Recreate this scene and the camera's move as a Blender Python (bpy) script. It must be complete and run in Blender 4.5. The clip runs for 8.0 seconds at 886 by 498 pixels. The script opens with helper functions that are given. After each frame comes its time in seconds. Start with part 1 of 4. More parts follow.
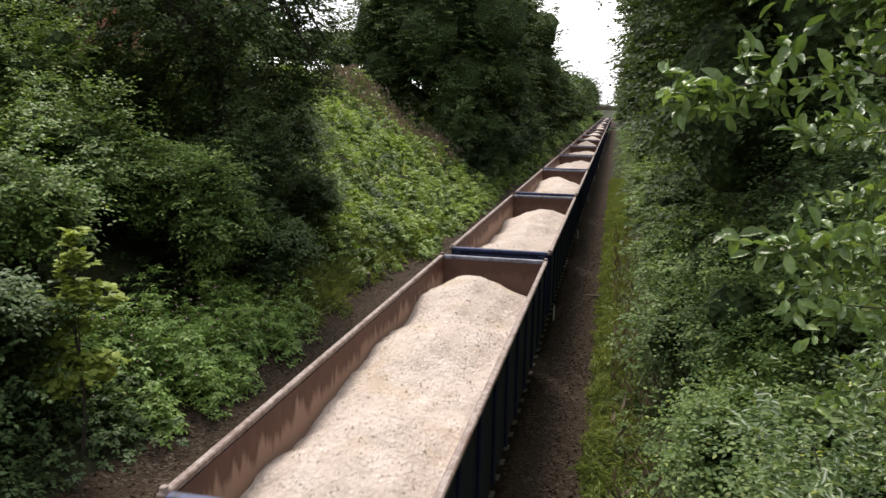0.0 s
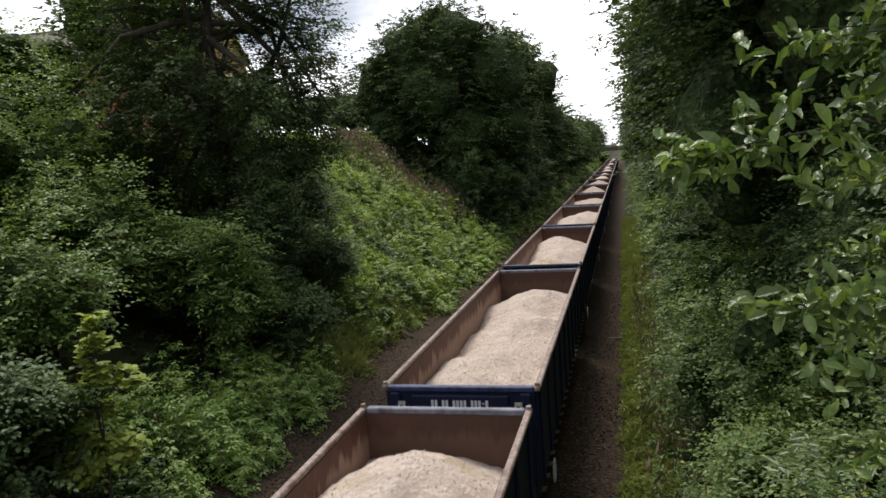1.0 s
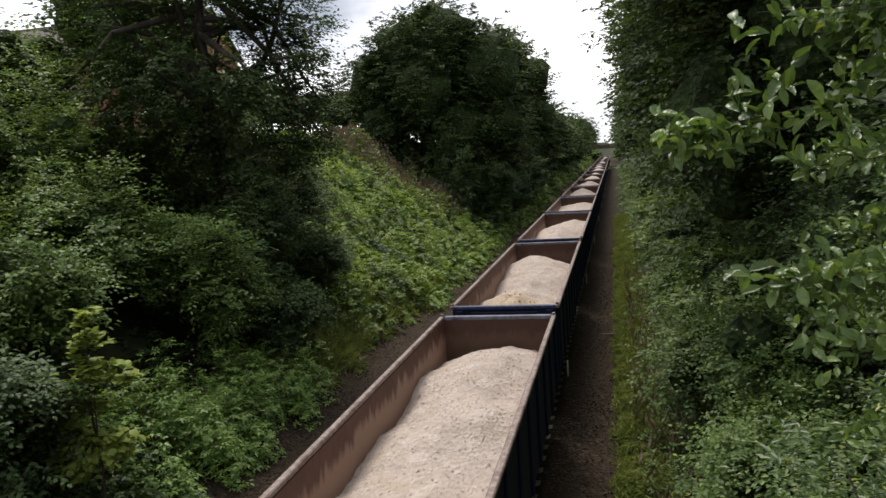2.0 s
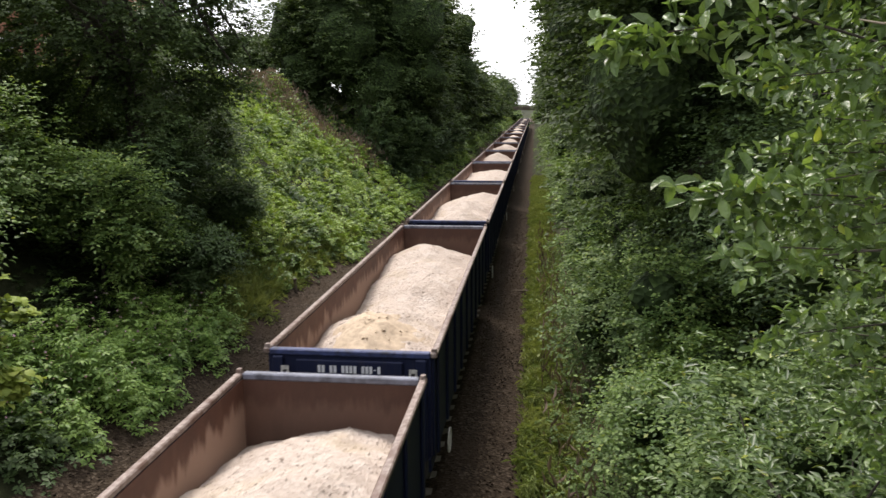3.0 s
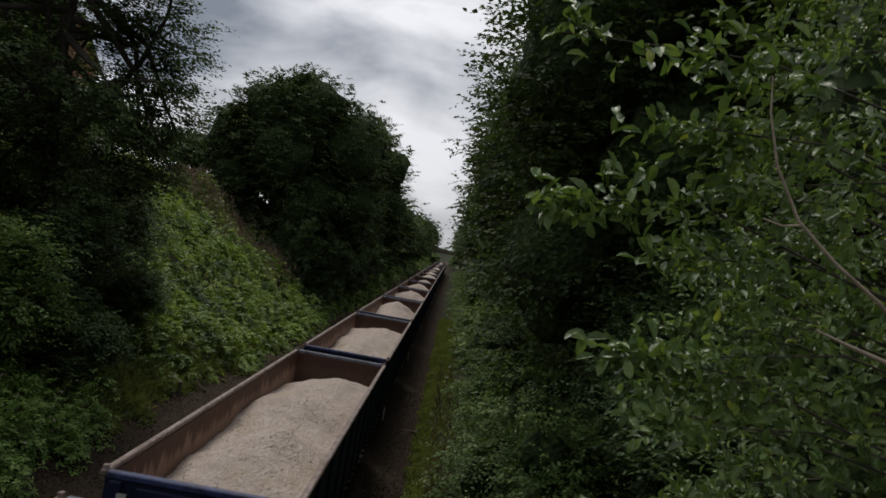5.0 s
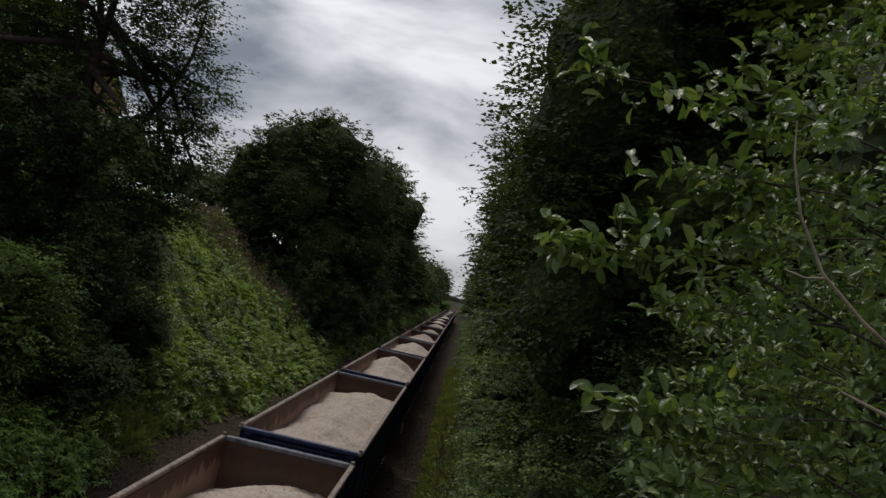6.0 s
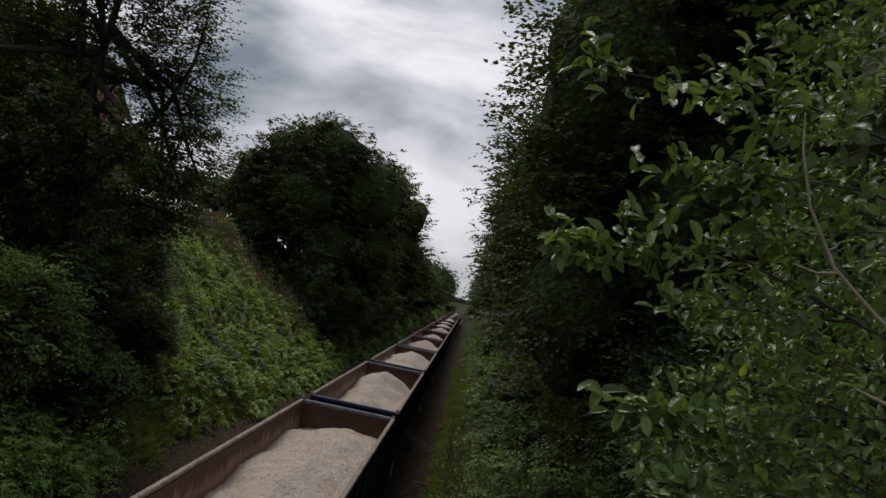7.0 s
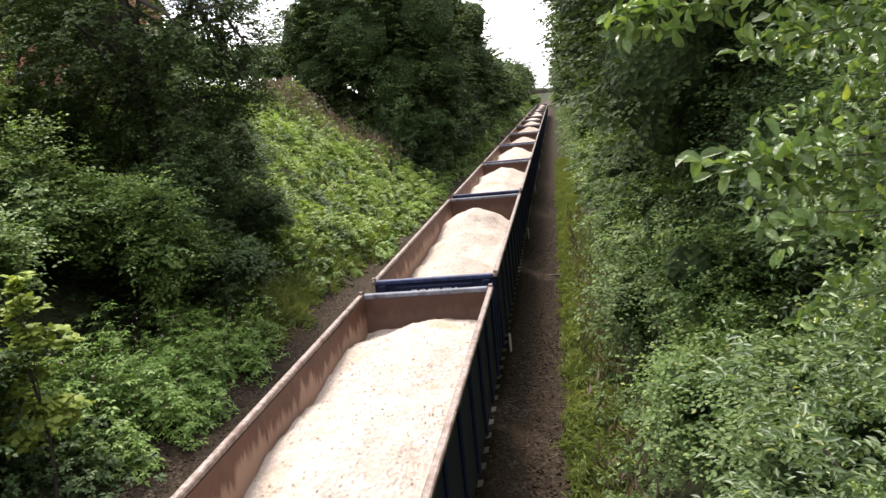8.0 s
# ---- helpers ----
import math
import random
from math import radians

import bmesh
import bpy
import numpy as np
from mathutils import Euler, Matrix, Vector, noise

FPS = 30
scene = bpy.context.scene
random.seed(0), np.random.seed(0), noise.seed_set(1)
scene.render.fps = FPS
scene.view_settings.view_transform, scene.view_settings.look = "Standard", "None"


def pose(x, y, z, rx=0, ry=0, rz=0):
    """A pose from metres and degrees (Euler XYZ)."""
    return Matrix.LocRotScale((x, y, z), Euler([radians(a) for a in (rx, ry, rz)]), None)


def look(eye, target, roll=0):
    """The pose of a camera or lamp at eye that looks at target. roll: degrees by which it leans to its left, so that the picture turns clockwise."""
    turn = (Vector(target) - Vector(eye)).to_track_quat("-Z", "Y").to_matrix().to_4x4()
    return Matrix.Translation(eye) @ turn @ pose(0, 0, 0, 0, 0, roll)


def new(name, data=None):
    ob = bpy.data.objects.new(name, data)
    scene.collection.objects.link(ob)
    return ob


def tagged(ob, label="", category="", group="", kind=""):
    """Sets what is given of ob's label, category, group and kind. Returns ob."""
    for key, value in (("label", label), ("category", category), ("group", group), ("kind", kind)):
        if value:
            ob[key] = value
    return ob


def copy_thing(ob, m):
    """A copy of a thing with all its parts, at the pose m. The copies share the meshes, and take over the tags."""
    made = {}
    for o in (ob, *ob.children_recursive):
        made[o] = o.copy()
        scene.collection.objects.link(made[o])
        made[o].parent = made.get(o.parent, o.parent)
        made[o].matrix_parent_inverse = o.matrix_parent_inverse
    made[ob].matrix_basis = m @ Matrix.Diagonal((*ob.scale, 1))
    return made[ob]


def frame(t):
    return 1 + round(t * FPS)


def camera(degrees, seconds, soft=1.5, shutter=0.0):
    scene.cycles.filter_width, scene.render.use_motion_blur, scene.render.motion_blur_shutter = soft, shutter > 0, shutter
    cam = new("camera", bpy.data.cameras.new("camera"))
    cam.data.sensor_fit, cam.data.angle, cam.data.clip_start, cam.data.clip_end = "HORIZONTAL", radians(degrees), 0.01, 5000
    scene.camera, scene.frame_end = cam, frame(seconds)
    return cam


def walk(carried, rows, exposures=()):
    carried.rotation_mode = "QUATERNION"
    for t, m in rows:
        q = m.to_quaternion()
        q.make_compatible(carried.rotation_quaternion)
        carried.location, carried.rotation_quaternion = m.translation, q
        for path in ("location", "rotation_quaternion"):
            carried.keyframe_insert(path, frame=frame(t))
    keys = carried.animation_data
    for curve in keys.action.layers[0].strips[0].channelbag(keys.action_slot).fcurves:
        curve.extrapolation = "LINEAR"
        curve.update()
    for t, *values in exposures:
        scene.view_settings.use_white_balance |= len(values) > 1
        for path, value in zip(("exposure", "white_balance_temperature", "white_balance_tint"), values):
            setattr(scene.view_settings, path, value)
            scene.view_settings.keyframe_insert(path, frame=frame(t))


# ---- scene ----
# ---- camera and its path: held by hand on a bridge parapet over the line ----
cam = camera(60.2, 8.0, 1.5, 0.2)
PATH = [
    (0, pose(2.878, -0.022, 6.835, 79.15, -0.95, 12.61)),
    (0.5, pose(2.891, 0.017, 6.853, 79.67, 1.10, 14.25)),
    (1, pose(2.896, 0.032, 6.900, 83.09, 3.67, 13.14)),
    (1.2, pose(2.885, 0.018, 6.910, 83.33, 4.08, 13.30)),
    (2.3, pose(2.880, -0.017, 6.806, 82.42, 2.99, 11.39)),
    (2.5, pose(2.863, -0.024, 6.770, 81.81, 2.02, 9.57)),
    (3, pose(2.847, 0.006, 6.725, 79.40, 0.32, 6.74)),
    (3.5, pose(2.838, -0.009, 6.696, 82.60, -2.35, 3.85)),
    (4, pose(2.842, 0.019, 6.700, 80.34, -1.30, 2.47)),
    (4.5, pose(2.839, -0.002, 6.702, 83.68, -4.10, 1.36)),
    (5, pose(2.813, -0.063, 6.698, 90.02, -10.08, 0.83)),
    (5.2, pose(2.816, -0.047, 6.697, 91.49, -11.39, 0.74)),
    (6.5, pose(2.839, 0.037, 6.679, 93.56, -12.59, 1.72)),
    (7, pose(2.838, 0.046, 6.685, 93.47, -11.57, 2.08)),
    (7.3, pose(2.849, 0.018, 6.709, 89.70, -6.52, 3.85)),
    (7.5, pose(2.836, 0.006, 6.710, 84.99, -1.77, 5.50)),
    (7.7, pose(2.868, 0.020, 6.733, 80.47, 4.18, 6.24)),
    (8, pose(2.857, 0.045, 6.731, 78.88, 5.78, 8.02)),
]
EXPO = [(0, 0.45, 6650, 14), (0.5, 0.5, 6650, 14), (0.8, 0.48, 6650, 14), (1, 0.0, 6633, 13), (1.2, -0.15, 6612, 13), (2.3, -0.1, 6617, 13),
        (2.5, 0, 6628, 13), (3, 0.5, 6650, 14), (3.3, 0.5, 6650, 14), (3.5, 0.05, 6633, 13), (4, 0.3, 6650, 14), (4.5, 0.3, 6650, 14), (4.75, -0.4, 6596, 13),
        (5, -1.2, 6500, 12), (5.2, -1.3, 6500, 12), (6.3, -1.2, 6500, 12), (6.5, -1.15, 6505, 12), (7, -1.25, 6500, 12), (7.4, -1.25, 6500, 12),
        (7.5, -1.1, 6510, 12), (7.7, 0.4, 6650, 14), (7.8, 0.75, 6650, 14), (8, 1.02, 6650, 14)]
walk(cam, PATH, EXPO)

# ---- daylight: bright broken cloud, soft sun high ahead and to the left ----
SUN_EL, SUN_AZ = radians(60), radians(-27)      # azimuth clockwise from +y
world = bpy.data.worlds.new("sky")
scene.world = world
world.use_nodes = True
wt = world.node_tree
wt.nodes.clear()
w_out = wt.nodes.new("ShaderNodeOutputWorld")
w_bg = wt.nodes.new("ShaderNodeBackground")
w_sky = wt.nodes.new("ShaderNodeTexSky")
w_sky.sky_type, w_sky.sun_disc = "NISHITA", False
w_sky.sun_elevation, w_sky.sun_rotation = SUN_EL, SUN_AZ
w_co = wt.nodes.new("ShaderNodeTexCoord")
w_map = wt.nodes.new("ShaderNodeMapping")
w_map.inputs["Scale"].default_value = (1.0, 1.0, 2.6)
w_map.inputs["Rotation"].default_value = (0.0, 0.0, 0.6)
w_n = wt.nodes.new("ShaderNodeTexNoise")
w_n.inputs["Scale"].default_value, w_n.inputs["Detail"].default_value = 3.2, 6.0
w_n.inputs["Roughness"].default_value, w_n.inputs["Distortion"].default_value = 0.5, 0.35
w_r = wt.nodes.new("ShaderNodeValToRGB")
w_r.color_ramp.elements[0].position, w_r.color_ramp.elements[0].color = 0.36, (3.3, 3.75, 4.4, 1)
w_r.color_ramp.elements[1].position, w_r.color_ramp.elements[1].color = 0.61, (14.4, 14.6, 15.0, 1)
w_mix = wt.nodes.new("ShaderNodeMix")
w_mix.data_type = "RGBA"
w_mix.inputs["Factor"].default_value = 0.9      # cloud cover
wt.links.new(w_co.outputs["Generated"], w_map.inputs["Vector"])
wt.links.new(w_map.outputs["Vector"], w_n.inputs["Vector"])
wt.links.new(w_n.outputs["Fac"], w_r.inputs["Fac"])
wt.links.new(w_sky.outputs["Color"], w_mix.inputs["A"])
wt.links.new(w_r.outputs["Color"], w_mix.inputs["B"])
w_dot = wt.nodes.new("ShaderNodeVectorMath")
w_dot.operation = "DOT_PRODUCT"
w_dot.inputs[1].default_value = (math.sin(SUN_AZ) * math.cos(SUN_EL), math.cos(SUN_AZ) * math.cos(SUN_EL), math.sin(SUN_EL))
wt.links.new(w_co.outputs["Generated"], w_dot.inputs[0])
w_glow = wt.nodes.new("ShaderNodeMapRange")
w_glow.interpolation_type = "SMOOTHSTEP"
w_glow.inputs["From Min"].default_value, w_glow.inputs["From Max"].default_value = -0.3, 1.0
w_glow.inputs["To Min"].default_value, w_glow.inputs["To Max"].default_value = 0.6, 1.65
wt.links.new(w_dot.outputs["Value"], w_glow.inputs["Value"])
w_lit = wt.nodes.new("ShaderNodeVectorMath")
w_lit.operation = "SCALE"
wt.links.new(w_mix.outputs["Result"], w_lit.inputs[0])
wt.links.new(w_glow.outputs["Result"], w_lit.inputs["Scale"])
wt.links.new(w_lit.outputs["Vector"], w_bg.inputs["Color"])
w_bg.inputs["Strength"].default_value = 0.1
wt.links.new(w_bg.outputs["Background"], w_out.inputs["Surface"])
sun = new("sun", bpy.data.lights.new("sun", "SUN"))
sun.data.energy, sun.data.angle, sun.data.color = 3.4, radians(18), (1.0, 0.95, 0.87)
sun_from = Vector((math.sin(SUN_AZ) * math.cos(SUN_EL), math.cos(SUN_AZ) * math.cos(SUN_EL), math.sin(SUN_EL)))
sun.matrix_world = look(sun_from * 100, (0, 0, 0))


# ---- materials ----
def nodes_of(name):
    m = bpy.data.materials.new(name)
    m.use_nodes = True
    t = m.node_tree
    return m, t, t.nodes["Principled BSDF"], t.nodes["Material Output"]


def noise_node(t, scale, detail=4.0, rough=0.55, space="Object", stretch=None):
    co = t.nodes.new("ShaderNodeTexCoord")
    n = t.nodes.new("ShaderNodeTexNoise")
    n.inputs["Scale"].default_value, n.inputs["Detail"].default_value, n.inputs["Roughness"].default_value = scale, detail, rough
    if stretch:
        mp = t.nodes.new("ShaderNodeMapping")
        mp.inputs["Scale"].default_value = stretch
        t.links.new(co.outputs[space], mp.inputs["Vector"])
        t.links.new(mp.outputs["Vector"], n.inputs["Vector"])
    else:
        t.links.new(co.outputs[space], n.inputs["Vector"])
    return n


def ramp(t, fac, stops):
    r = t.nodes.new("ShaderNodeValToRGB")
    els = r.color_ramp.elements
    while len(els) < len(stops):
        els.new(0.5)
    for e, (p, c) in zip(els, stops):
        e.position, e.color = p, (*c, 1)
    t.links.new(fac, r.inputs["Fac"])
    return r.outputs["Color"]


def mix(t, fac, a, b, how="MIX"):
    m = t.nodes.new("ShaderNodeMix")
    m.data_type, m.blend_type = "RGBA", how
    for key, v in (("Factor", fac), ("A", a), ("B", b)):
        if isinstance(v, (int, float)):
            m.inputs[key].default_value = v
        elif isinstance(v, tuple):
            m.inputs[key].default_value = (*v, 1)
        else:
            t.links.new(v, m.inputs[key])
    return m.outputs["Result"]


def bump(t, bsdf, height, strength, distance):
    b = t.nodes.new("ShaderNodeBump")
    b.inputs["Strength"].default_value, b.inputs["Distance"].default_value = strength, distance
    t.links.new(height, b.inputs["Height"])
    t.links.new(b.outputs["Normal"], bsdf.inputs["Normal"])


def leaf_material(name, dark, mid, light, gloss=0.58, through_light=0.36, odd=None, shine=0.18, ripple=0.0, patchy=0.5):
    m, t, p, out = nodes_of(name)
    dark, mid, light = ((r * 1.05, g, b * 1.06) for r, g, b in (dark, mid, light))
    geo = t.nodes.new("ShaderNodeNewGeometry")
    c = ramp(t, geo.outputs["Random Per Island"], [(0.0, dark), (0.55, mid), (0.975, light)] + ([(0.985, odd)] if odd else []))
    patches = noise_node(t, 0.55, 4.0)
    c = mix(t, patchy, c, ramp(t, patches.outputs["Fac"], [(0.18 + patchy * 0.36, dark), (0.82 - patchy * 0.36, light)]))
    t.links.new(c, p.inputs["Base Color"])
    p.inputs["Roughness"].default_value = gloss
    p.inputs["Specular IOR Level"].default_value = shine
    if ripple:
        bump(t, p, noise_node(t, ripple, 3.0).outputs["Fac"], 0.7, 0.012)
    tr = t.nodes.new("ShaderNodeBsdfTranslucent")
    t.links.new(mix(t, 1.0, c, (1.0, 1.0, 0.55), "MULTIPLY"), tr.inputs["Color"])
    ms = t.nodes.new("ShaderNodeMixShader")
    ms.inputs["Fac"].default_value = through_light
    t.links.new(p.outputs["BSDF"], ms.inputs[1])
    t.links.new(tr.outputs["BSDF"], ms.inputs[2])
    t.links.new(ms.outputs["Shader"], out.inputs["Surface"])
    return m


def plain(name, colour, rough=0.6, metal=0.0, vary=0.25, scale=6.0, relief=0.0, stretch=None):
    m, t, p, out = nodes_of(name)
    n = noise_node(t, scale, 6.0, 0.6, stretch=stretch)
    lo = tuple(v * (1 - vary) for v in colour)
    hi = tuple(min(v * (1 + vary), 1) for v in colour)
    t.links.new(ramp(t, n.outputs["Fac"], [(0.3, lo), (0.7, hi)]), p.inputs["Base Color"])
    p.inputs["Roughness"].default_value, p.inputs["Metallic"].default_value = rough, metal
    if relief:
        bump(t, p, n.outputs["Fac"], 0.6, relief)
    return m


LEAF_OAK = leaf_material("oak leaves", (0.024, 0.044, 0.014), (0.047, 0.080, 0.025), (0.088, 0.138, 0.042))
# dark green; also carries shade in its colour where growth stands under trees
LEAF_DARK = leaf_material("dark green leaves toned for shade", (0.034, 0.064, 0.026), (0.072, 0.128, 0.046), (0.135, 0.215, 0.078), 0.5, shine=0.25)
LEAF_SHRUB = leaf_material("hawthorn leaves", (0.050, 0.100, 0.028), (0.110, 0.196, 0.050), (0.255, 0.370, 0.102), 0.45, odd=(0.38, 0.42, 0.10), shine=0.2, patchy=0.4)
LEAF_BRAMBLE = leaf_material("bramble leaves", (0.044, 0.098, 0.020), (0.118, 0.222, 0.042), (0.310, 0.450, 0.085), 0.46, odd=(0.36, 0.38, 0.06), shine=0.25, patchy=0.55)
LEAF_BALSAM = leaf_material("balsam leaves", (0.080, 0.165, 0.036), (0.180, 0.320, 0.068), (0.310, 0.460, 0.115), 0.45, shine=0.3, patchy=0.35)
LEAF_YELLOW = leaf_material("young sycamore leaves", (0.13, 0.205, 0.038), (0.215, 0.30, 0.055), (0.33, 0.40, 0.08), 0.5)
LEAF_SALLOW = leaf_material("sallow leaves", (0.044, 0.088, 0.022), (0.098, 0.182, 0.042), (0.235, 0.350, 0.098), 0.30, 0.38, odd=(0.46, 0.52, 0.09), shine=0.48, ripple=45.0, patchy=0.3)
# same sallow leaves for the bushes, darkened: shade is in the colour
LEAF_BUSH = leaf_material("sallow leaves toned down for shade", (0.032, 0.066, 0.022), (0.072, 0.130, 0.040), (0.180, 0.265, 0.090), 0.38, 0.34, odd=(0.38, 0.42, 0.08), shine=0.36, patchy=0.3)
LEAF_HERB = leaf_material("balsam and nettle leaves", (0.052, 0.098, 0.034), (0.106, 0.180, 0.056), (0.205, 0.295, 0.098), 0.55, odd=(0.330, 0.330, 0.117))
LEAF_DRY = leaf_material("seeding flower heads", (0.10, 0.085, 0.055), (0.16, 0.13, 0.09), (0.25, 0.19, 0.15), 0.7, 0.2)
PETAL = leaf_material("balsam petals", (0.42, 0.24, 0.30), (0.52, 0.34, 0.40), (0.66, 0.52, 0.56), 0.6, 0.3)
GRASS = leaf_material("verge grass", (0.105, 0.155, 0.040), (0.175, 0.235, 0.060), (0.26, 0.30, 0.10), 0.6, 0.34)
BARK = plain("bark", (0.048, 0.039, 0.030), 0.9, vary=0.5, scale=9, relief=0.02, stretch=(1, 1, 0.25))
TWIG = plain("pale twig bark", (0.36, 0.30, 0.225), 0.8, vary=0.3, scale=30)
STEEL = plain("black running gear", (0.035, 0.032, 0.030), 0.65, 0.2, 0.4, 5)
RAIL = plain("rail steel", (0.16, 0.11, 0.085), 0.5, 0.6, 0.3, 8)
CONCRETE = plain("sleeper concrete", (0.24, 0.22, 0.19), 0.9, vary=0.25, scale=7, relief=0.004)
WHITE = plain("white lettering paint", (0.62, 0.63, 0.64), 0.6, vary=0.15, scale=25)
PLATE = plain("pale label plate", (0.45, 0.44, 0.40), 0.6, vary=0.35, scale=18)
CLAY = plain("tan clayey fines", (0.42, 0.332, 0.24), 0.95, vary=0.22, scale=9, relief=0.03)
BRICK = plain("red house brick", (0.26, 0.12, 0.075), 0.9, vary=0.3, scale=3, relief=0.01)
SLATE = plain("grey-brown roof tiles", (0.13, 0.115, 0.10), 0.85, vary=0.25, scale=2.5, relief=0.02)
PAINT_WHITE = plain("white window paint", (0.7, 0.7, 0.68), 0.5, vary=0.08, scale=8)
BRIDGE = plain("weathered bridge brick", (0.10, 0.08, 0.064), 0.9, vary=0.3, scale=1.5, relief=0.02)
WOOD = plain("old timber", (0.09, 0.07, 0.05), 0.9, vary=0.4, scale=12, relief=0.006)


def ground_material():
    m, t, p, out = nodes_of("bank soil")
    a, b = noise_node(t, 0.35, 5), noise_node(t, 5.0, 6, 0.65)
    c = mix(t, a.outputs["Fac"], (0.024, 0.022, 0.013), (0.022, 0.034, 0.012))
    c = mix(t, 0.55, c, ramp(t, b.outputs["Fac"], [(0.3, (0.014, 0.014, 0.008)), (0.7, (0.046, 0.052, 0.024))]))
    t.links.new(c, p.inputs["Base Color"])
    p.inputs["Specular IOR Level"].default_value = 0.12
    p.inputs["Roughness"].default_value = 0.95
    bump(t, p, b.outputs["Fac"], 0.8, 0.08)
    return m


def shaded_core_material():
    """Solid crown core: the shade among leaves is put into dark overlapping cells."""
    m, t, p, out = nodes_of("crown core in shade tones")
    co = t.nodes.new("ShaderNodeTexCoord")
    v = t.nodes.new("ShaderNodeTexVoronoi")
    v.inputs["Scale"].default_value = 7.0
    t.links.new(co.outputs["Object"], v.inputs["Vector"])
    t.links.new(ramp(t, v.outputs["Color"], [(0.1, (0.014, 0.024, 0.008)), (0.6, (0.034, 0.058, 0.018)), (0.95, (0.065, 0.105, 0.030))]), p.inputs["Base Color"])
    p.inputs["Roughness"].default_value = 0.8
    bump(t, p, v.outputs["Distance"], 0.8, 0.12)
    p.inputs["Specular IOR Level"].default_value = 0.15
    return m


CORE_SHADE = shaded_core_material()


def ballast_material():
    m, t, p, out = nodes_of("brown ballast")
    v = t.nodes.new("ShaderNodeTexVoronoi")
    co = t.nodes.new("ShaderNodeTexCoord")
    v.inputs["Scale"].default_value = 19.0
    t.links.new(co.outputs["Object"], v.inputs["Vector"])
    big = noise_node(t, 0.8, 5)
    c = ramp(t, v.outputs["Color"], [(0.1, (0.016, 0.011, 0.0075)), (0.6, (0.038, 0.0275, 0.0185)), (0.95, (0.105, 0.082, 0.060))])
    c = mix(t, ramp(t, big.outputs["Fac"], [(0.4, (0, 0, 0)), (0.62, (0.7, 0.7, 0.7))]), c, (0.040, 0.028, 0.018))
    t.links.new(c, p.inputs["Base Color"])
    p.inputs["Specular IOR Level"].default_value = 0.12
    p.inputs["Roughness"].default_value = 0.95
    bump(t, p, v.outputs["Distance"], 1.0, 0.03)
    return m


def stone_material():
    m, t, p, out = nodes_of("crushed limestone")
    geo = t.nodes.new("ShaderNodeNewGeometry")
    co = t.nodes.new("ShaderNodeTexCoord")
    v = t.nodes.new("ShaderNodeTexVoronoi")
    v.inputs["Scale"].default_value, v.inputs["Randomness"].default_value = 17.0, 1.0
    warp = noise_node(t, 9.0, 3)
    t.links.new(mix(t, 0.06, co.outputs["Object"], warp.outputs["Color"]), v.inputs["Vector"])
    a, f, g = noise_node(t, 0.8, 4), noise_node(t, 60.0, 4, 0.65), noise_node(t, 2.6, 4)
    c = ramp(t, geo.outputs["Random Per Island"], [(0.0, (0.36, 0.278, 0.225)), (0.5, (0.49, 0.398, 0.332)), (1.0, (0.61, 0.525, 0.46))])
    c = mix(t, 0.5, c, ramp(t, v.outputs["Color"], [(0.15, (0.35, 0.285, 0.24)), (0.5, (0.48, 0.405, 0.35)), (0.9, (0.60, 0.535, 0.48))]))
    c = mix(t, 0.3, c, ramp(t, f.outputs["Fac"], [(0.3, (0.30, 0.245, 0.20)), (0.7, (0.55, 0.48, 0.42))]))
    c = mix(t, ramp(t, a.outputs["Fac"], [(0.54, (0, 0, 0)), (0.72, (0.6, 0.6, 0.6))]), c, (0.45, 0.36, 0.24))
    c = mix(t, ramp(t, g.outputs["Fac"], [(0.52, (0, 0, 0)), (0.7, (0.35, 0.35, 0.35))]), c, (0.55, 0.51, 0.47))
    t.links.new(c, p.inputs["Base Color"])
    p.inputs["Specular IOR Level"].default_value = 0.12
    p.inputs["Roughness"].default_value = 0.92
    coarse = mix(t, 0.3, v.outputs["Distance"], f.outputs["Fac"])
    h = mix(t, ramp(t, g.outputs["Fac"], [(0.38, (0.5, 0.5, 0.5)), (0.62, (1, 1, 1))]), f.outputs["Fac"], coarse)
    bump(t, p, h, 1.0, 0.042)
    return m


